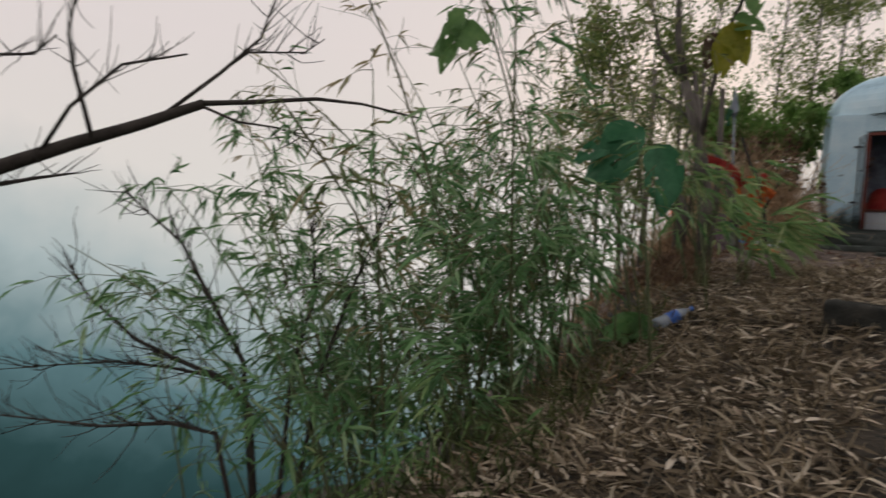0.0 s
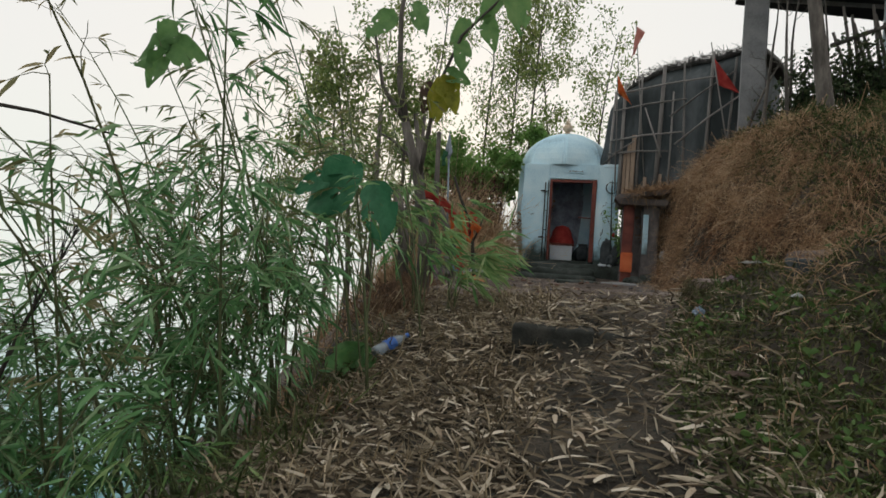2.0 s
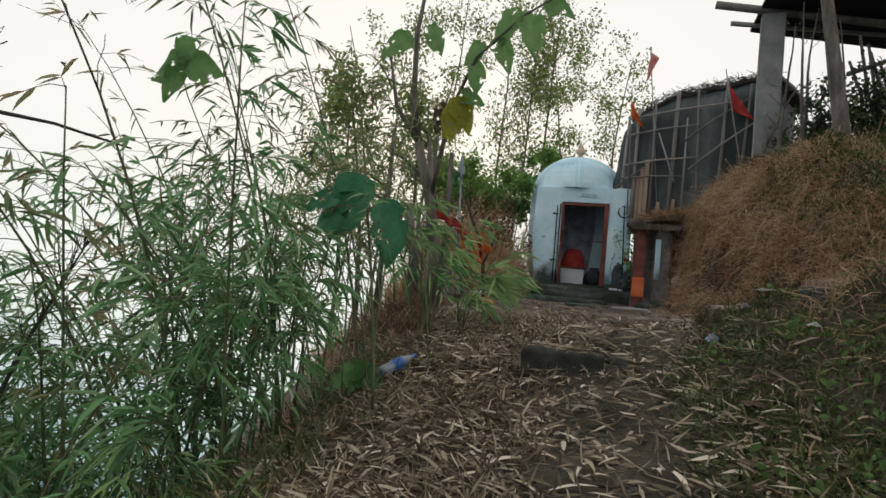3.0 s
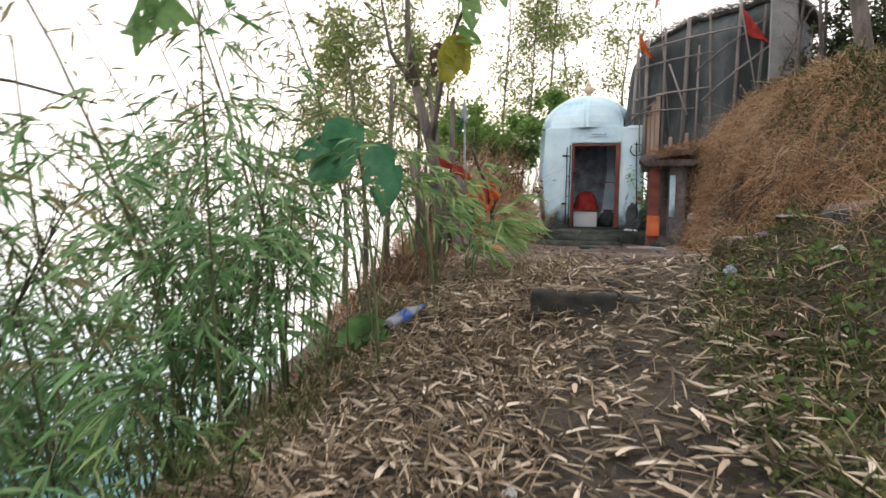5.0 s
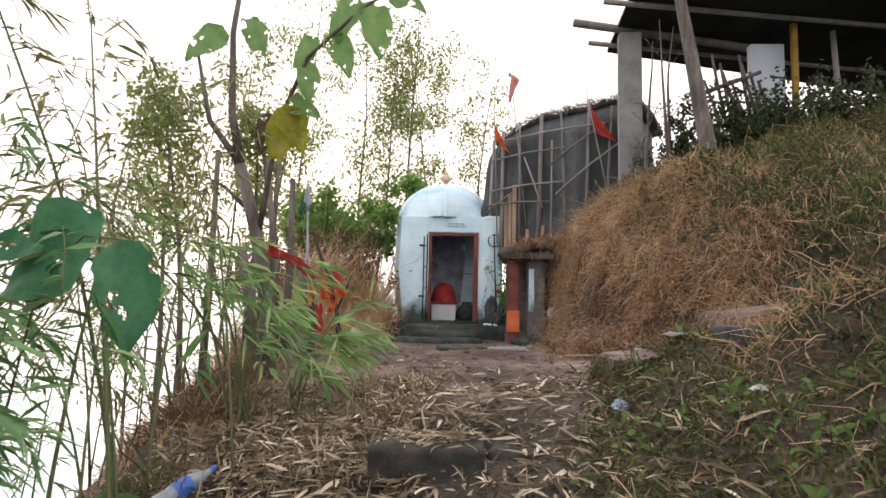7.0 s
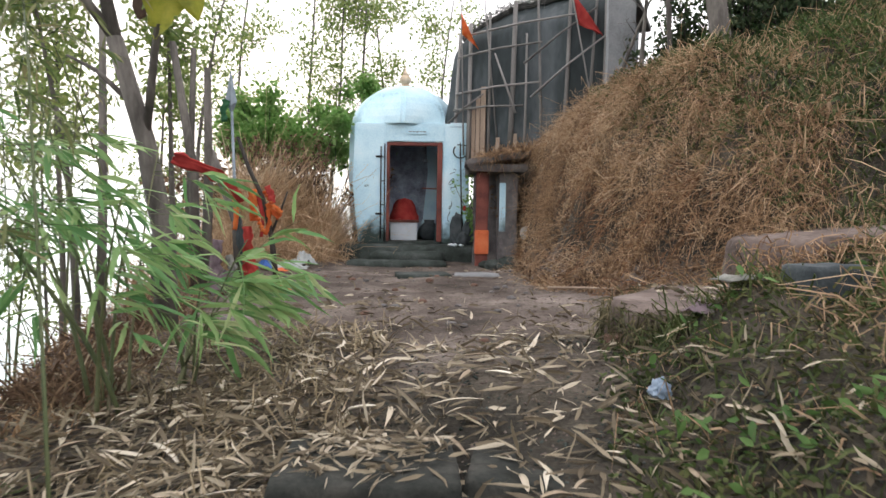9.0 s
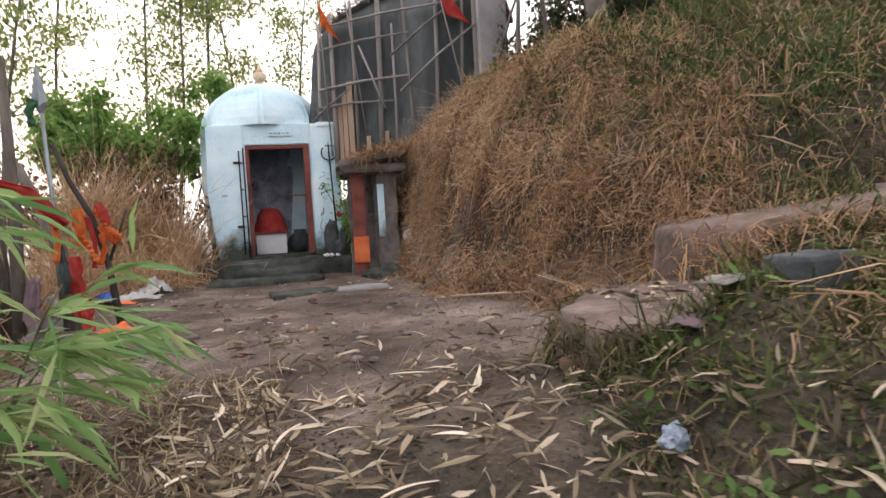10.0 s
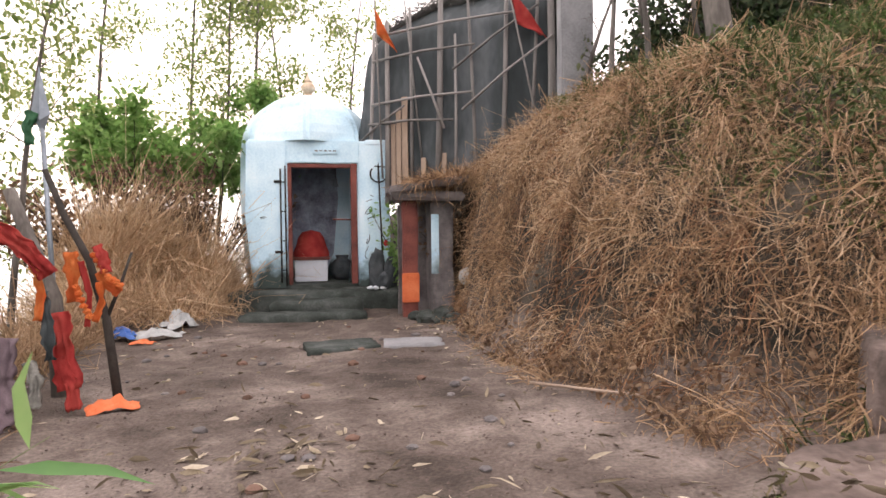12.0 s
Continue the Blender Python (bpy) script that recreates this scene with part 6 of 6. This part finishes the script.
solid("blue_bag", crumple("blue_bag", -2.38, 11.9, float(ground_z(-2.38, 11.9)) + 0.01, 0.28, 0.22, 0.2, M_BLUE, 12), "crumpled blue plastic bag at the yard edge", "litter")
solid("white_bag", crumple("white_bag", -2.02, 11.95, float(ground_z(-2.02, 11.95)) + 0.01, 0.5, 0.2, 0.14, M_PAPER, 13, 10), "torn white plastic bag at the yard edge", "litter")
solid("white_bag", crumple("white_bag", -1.95, 12.5, float(ground_z(-1.95, 12.5)) + 0.01, 0.4, 0.3, 0.25, M_PAPER, 15, 50), "crumpled pale grey bag by the dead grass", "litter")
solid("orange_rag", crumple("orange_rag", -2.1, 11.6, float(ground_z(-2.1, 11.6)) + 0.01, 0.25, 0.12, 0.06, M_ORANGE, 14), "small orange rag among the litter", "rag")
stick = [on_ground(1.25, 8.55, 0.05), on_ground(1.5, 8.1, 0.06), on_ground(1.75, 7.75, 0.03)]
solid("stick", tubes("stick", [(stick, 0.012, 0.008)], M_BOARD, 6), "pale dry stick lying at the foot of the bank", "stick")


# marigold garlands and tatters on the posts
def garland(name, run, material, label):
    ob = thing(name, label, "garland", run[0], "marigold garlands")
    pts = [Vector(p) for p in run]
    n = int(sum((q - p).length for p, q in zip(pts, pts[1:])) / 0.036)
    for i in range(n):
        f = i / n * (len(pts) - 1)
        j = min(len(pts) - 2, int(f))
        p = pts[j].lerp(pts[j + 1], f - j)
        part("flower", lump("flower", p.x, p.y, p.z, 0.022, 0.022, 0.018, material, i, 0.5), ob)


garland("garland", ((-1.68, 8.86, 1.72), (-1.63, 8.84, 1.6), (-1.58, 8.84, 1.5)), M_SAFFRON, "orange marigold garland hanging from the posts")
garland("garland", ((-1.62, 9.0, 1.92), (-1.52, 8.95, 1.78), (-1.42, 8.95, 1.7)), M_SAFFRON, "short marigold garland over a branch")
b = on_ground(-1.5, 9.05, -0.05)
solid("dead_branch", tubes("dead_branch", [([b, (-1.57, 9.05, 1.5), (-1.66, 9.03, 1.9), (-1.8, 9.02, 2.2), (-1.9, 9.0, 2.5)], 0.032, 0.018), ([(-1.57, 9.05, 1.5), (-1.48, 9.05, 1.72), (-1.4, 9.05, 1.95)], 0.015, 0.008)], M_TWIG, 7), "dark crooked branch stuck in the ground by the posts", "branch")
for i, (p, q, w, m, what) in enumerate((((-1.66, 8.9, 1.9), (-1.62, 8.86, 1.48), 0.05, M_REDCLOTH, "thin torn red strip hanging among the offerings"), ((-1.86, 8.72, 1.9), (-1.84, 8.7, 1.55), 0.06, M_SAFFRON, "frayed orange strip tied to a post"), ((-1.76, 8.78, 1.3), (-1.66, 8.72, 0.98), 0.1, M_REDCLOTH, "tattered red cloth trailing towards the ground"), ((-1.9, 8.7, 1.3), (-1.86, 8.66, 1.02), 0.09, M_DULL, "dirty white rag among the offering cloths"), ((-1.58, 8.96, 1.76), (-1.6, 8.93, 1.5), 0.05, M_SAFFRON, "small orange strip on a branch"))):
    a, b = Vector(p), Vector(q)
    drape("cloth_strip", (a, a.lerp(b, 0.5) + Vector((0.03, 0.01, 0)), b), w, m, 21 + i, what)
drape("grey_cloth", ((2.98, 12.52, 5.5), (3.08, 12.47, 5.2), (3.2, 12.45, 4.85)), 0.34, M_MAUVE, 16, "faded grey cloth hanging from the end of the hut")
drape("dark_cloth", ((-1.84, 8.78, 1.72), (-1.8, 8.74, 1.5), (-1.78, 8.72, 1.3)), 0.09, M_TARP, 8, "dark rag hanging among the offerings")
drape("red_cloth", ((-1.6, 9.0, 2.0), (-1.55, 8.97, 1.92), (-1.53, 8.95, 1.82)), 0.09, M_REDCLOTH, 9, "small torn red cloth on a branch")
drape("mauve_cloth", ((-1.95, 8.75, 1.15), (-1.98, 8.6, 1.0), (-2.0, 8.45, 0.96)), 0.16, M_MAUVE, 10, "pale mauve rag trailing on the ground")
for i in range(60):
    px, py = rng.uniform(-2.0, 1.6), rng.uniform(5.6, 12.6)
    if px > float(foot_at(py)):
        continue
    r = rng.uniform(0.012, 0.035)
    p = on_ground(px, py, -0.3 * r)
    solid("pebble", lump("pebble", px, py, p.z, r * 1.3, r, r * 0.7, M_STONE if i % 3 else M_BRICK, i), "small stone lying on the trodden yard", "stone", "yard stones")
# leaves and soil fallen on the ledges
n = 160
sx, sy = rng.uniform(1.35, 2.6, n), rng.uniform(5.6, 6.4, n)
stuff("ledge_litter", leaves("ledge_litter", np.stack([sx, sy, np.full(n, 1.3)], 1), rng.normal(0, 1, (n, 3)) * [1, 1, 0.05], rng.uniform(0.03, 0.1, n), rng.uniform(0.01, 0.03, n), M_SHEATH, 0.0), "dry leaves scattered on the concrete ledge", "leaf litter")
tx = rng.uniform(2.0, 5.0, 3200)
ty = np.interp(tx, [2.0, 2.35, 2.9, 3.8, 5.2], [6.5, 6.2, 5.95, 5.75, 5.6]) - 0.05
stuff("ledge_grass", grass("ledge_grass", np.stack([tx, ty, 1.55 + 0.13 * (tx - 2.0) - rng.uniform(0.0, 0.45, 3200)], 1), rng.normal(0, 0.4, (3200, 3)) + [-0.2, -0.6, 0.2], rng.uniform(0.08, 0.24, 3200), np.full(3200, 0.008), M_HAY, 0.9), "dry grass hanging over the earthen step", "dry grass")
fx, fy = rng.uniform(1.1, 2.6, 1900), rng.uniform(5.3, 5.62, 1900)
stuff("ledge_weeds", grass("ledge_weeds", np.stack([fx, fy, ground_z(fx, fy) - 0.01], 1), rng.normal(0, 0.5, (1900, 3)) + [0, -0.3, 0.8], rng.uniform(0.08, 0.26, 1900), np.full(1900, 0.009), M_WEED, 0.6), "weeds growing along the ledge", "weeds")
nh = 2400
fu = rng.uniform(0, 1, nh)
fx = np.interp(fu, [0, 0.2, 0.3, 0.5, 1], [1.42, 1.04, 1.06, 1.36, 2.7])
fy = np.interp(fu, [0, 0.2, 0.3, 0.5, 1], [6.42, 6.0, 5.58, 5.46, 5.54])
stuff("ledge_fringe", grass("ledge_fringe", np.stack([fx + rng.normal(0, 0.03, nh), fy + rng.normal(0, 0.03, nh), rng.uniform(0.92, 1.27, nh) + 0.02 * (fx - 1.1)], 1), rng.normal(0, 0.45, (nh, 3)) + [-0.25, -0.55, 0.1], rng.uniform(0.05, 0.17, nh), np.full(nh, 0.008), M_WEEDMIX, 1.0), "dark weeds and roots hanging over the ledge's front", "weeds")
nt = 2600
hx, hy = rng.uniform(0.95, 2.1, nt), rng.uniform(12.25, 13.3, nt)
stuff("roof_hay", grass("roof_hay", np.stack([hx, hy, 2.74 + 0.16 * (hx - 1.2)], 1), rng.normal(0, 0.6, (nt, 3)) + [-0.5, -0.3, 0.25], rng.uniform(0.12, 0.3, nt), np.full(nt, 0.008), M_HAY, 0.6), "dry grass spilling over the niche roof", "dry grass")
n = 200
qx, qy = rng.uniform(-0.39, 0.14, n), 4.9 - 0.37 * rng.uniform(0, 1, n) ** 1.6
stuff("stone_litter", leaves("stone_litter", np.stack([qx, qy, np.full(n, 0.885)], 1), rng.normal(0, 1, (n, 3)) * [1, 1, 0.05], rng.uniform(0.04, 0.15, n), rng.uniform(0.008, 0.02, n), M_SHEATH, 0.0), "dry leaves lying on the stepping stone", "leaf litter")


def crumbs(name, n, box_, keep, lo, hi, material, label, category):
    """Loose crumbs of soil and grit, each a small uneven eight-sided lump."""
    x, y, z = scatter(n, *box_, keep)
    k = len(x)
    s = rng.uniform(lo, hi, k)[:, None, None]
    unit8 = np.array([(1, 0, 0), (-1, 0, 0), (0, 1, 0), (0, -1, 0), (0, 0, 0.7), (0, 0, -0.7)], float)
    v = np.stack([x, y, z], 1)[:, None, :] + unit8[None] * s * rng.uniform(0.6, 1.3, (k, 6, 1))
    t = np.array([(0, 2, 4), (2, 1, 4), (1, 3, 4), (3, 0, 4), (2, 0, 5), (1, 2, 5), (3, 1, 5), (0, 3, 5)])
    f = (6 * np.arange(k)[:, None, None] + t[None]).reshape(-1, 3)
    return stuff(name, raw(name, v.reshape(-1, 3), f, material), label, category)


nc = 70
cx, cy = rng.normal(-0.4, 0.28, nc), rng.normal(7.8, 0.22, nc)
stuff("leaf_cluster", leaves("leaf_cluster", np.stack([cx, cy, ground_z(cx, cy) + bumps(cx, cy) + 0.012], 1), rng.normal(0, 1, (nc, 3)) * [1, 1, 0.1], rng.uniform(0.06, 0.17, nc), rng.uniform(0.018, 0.04, nc), M_SHEATH, 0.05), "dry bamboo leaves blown together on the yard", "leaf litter")
crumbs("soil_crumbs", 9000, (-2.3, 1.9, 4.5, 12.8), lambda x, y: (x < foot_at(y)) & (x > -2.3), 0.003, 0.011, M_LEDGE, "crumbs of dry soil on the yard", "soil")
crumbs("dark_crumbs", 9000, (-1.4, 2.6, 1.0, 6.2), lambda x, y: x > -1.3, 0.003, 0.012, M_MOSS, "dark crumbs of soil and rotted leaf on the path", "soil")
x, y, z = scatter(16000, 0.4, 4.5, 0.8, 6.2, lambda x, y: x > np.interp(y, [0, 4, 6], [0.6, 0.5, 1.0]))
k = len(x)
stuff("ground_creeper", leaves("ground_creeper", np.stack([x, y, z + rng.uniform(0.01, 0.05, k)], 1), rng.normal(0, 1, (k, 3)) * [1, 1, 0.35], rng.uniform(0.015, 0.045, k), rng.uniform(0.012, 0.03, k), M_WEED), "small creeping leaves covering the side slope", "weeds")
x, y, z = scatter(1900, 0.5, 4.0, 1.2, 6.4, lambda x, y: (x > np.interp(y, [0, 4, 6], [0.6, 0.5, 1.0])) & patch(x, y, 1.2, -0.1, 71))
k = len(x)
stuff("slope_litter", leaves("slope_litter", np.stack([x, y, z + rng.uniform(0.03, 0.08, k)], 1), rng.normal(0, 1, (k, 3)) * [1, 1, 0.3], rng.uniform(0.05, 0.15, k), rng.uniform(0.006, 0.015, k), M_SHEATH, 0.1), "dry leaves caught in the weeds on the side slope", "leaf litter")
x, y, z = scatter(5200, 0.7, 4.0, 1.2, 6.4, lambda x, y: (x > np.interp(y, [0, 4, 6], [0.7, 0.7, 1.2])) & patch(x, y, 1.7, 0.12, 73))
k = len(x)
stuff("slope_sprouts", leaves("slope_sprouts", np.stack([x, y, z + rng.uniform(0.03, 0.12, k)], 1), rng.normal(0, 1, (k, 3)) * [1, 1, 0.5], rng.uniform(0.03, 0.08, k), rng.uniform(0.018, 0.035, k), M_GREENWEED, 0.2), "light green leafy sprouts on the side slope", "weeds")
x, y, z = scatter(16000, 1.6, 6.0, 6.8, 12.6, lambda x, y: x > foot_at(y) + 0.8)
k = len(x)
stuff("bank_creeper", leaves("bank_creeper", np.stack([x, y, z + rng.uniform(0.02, 0.16, k)], 1), rng.normal(0, 1, (k, 3)), rng.uniform(0.03, 0.08, k), rng.uniform(0.015, 0.035, k), M_WEED), "small creeping leaves among the bank weeds", "weeds")
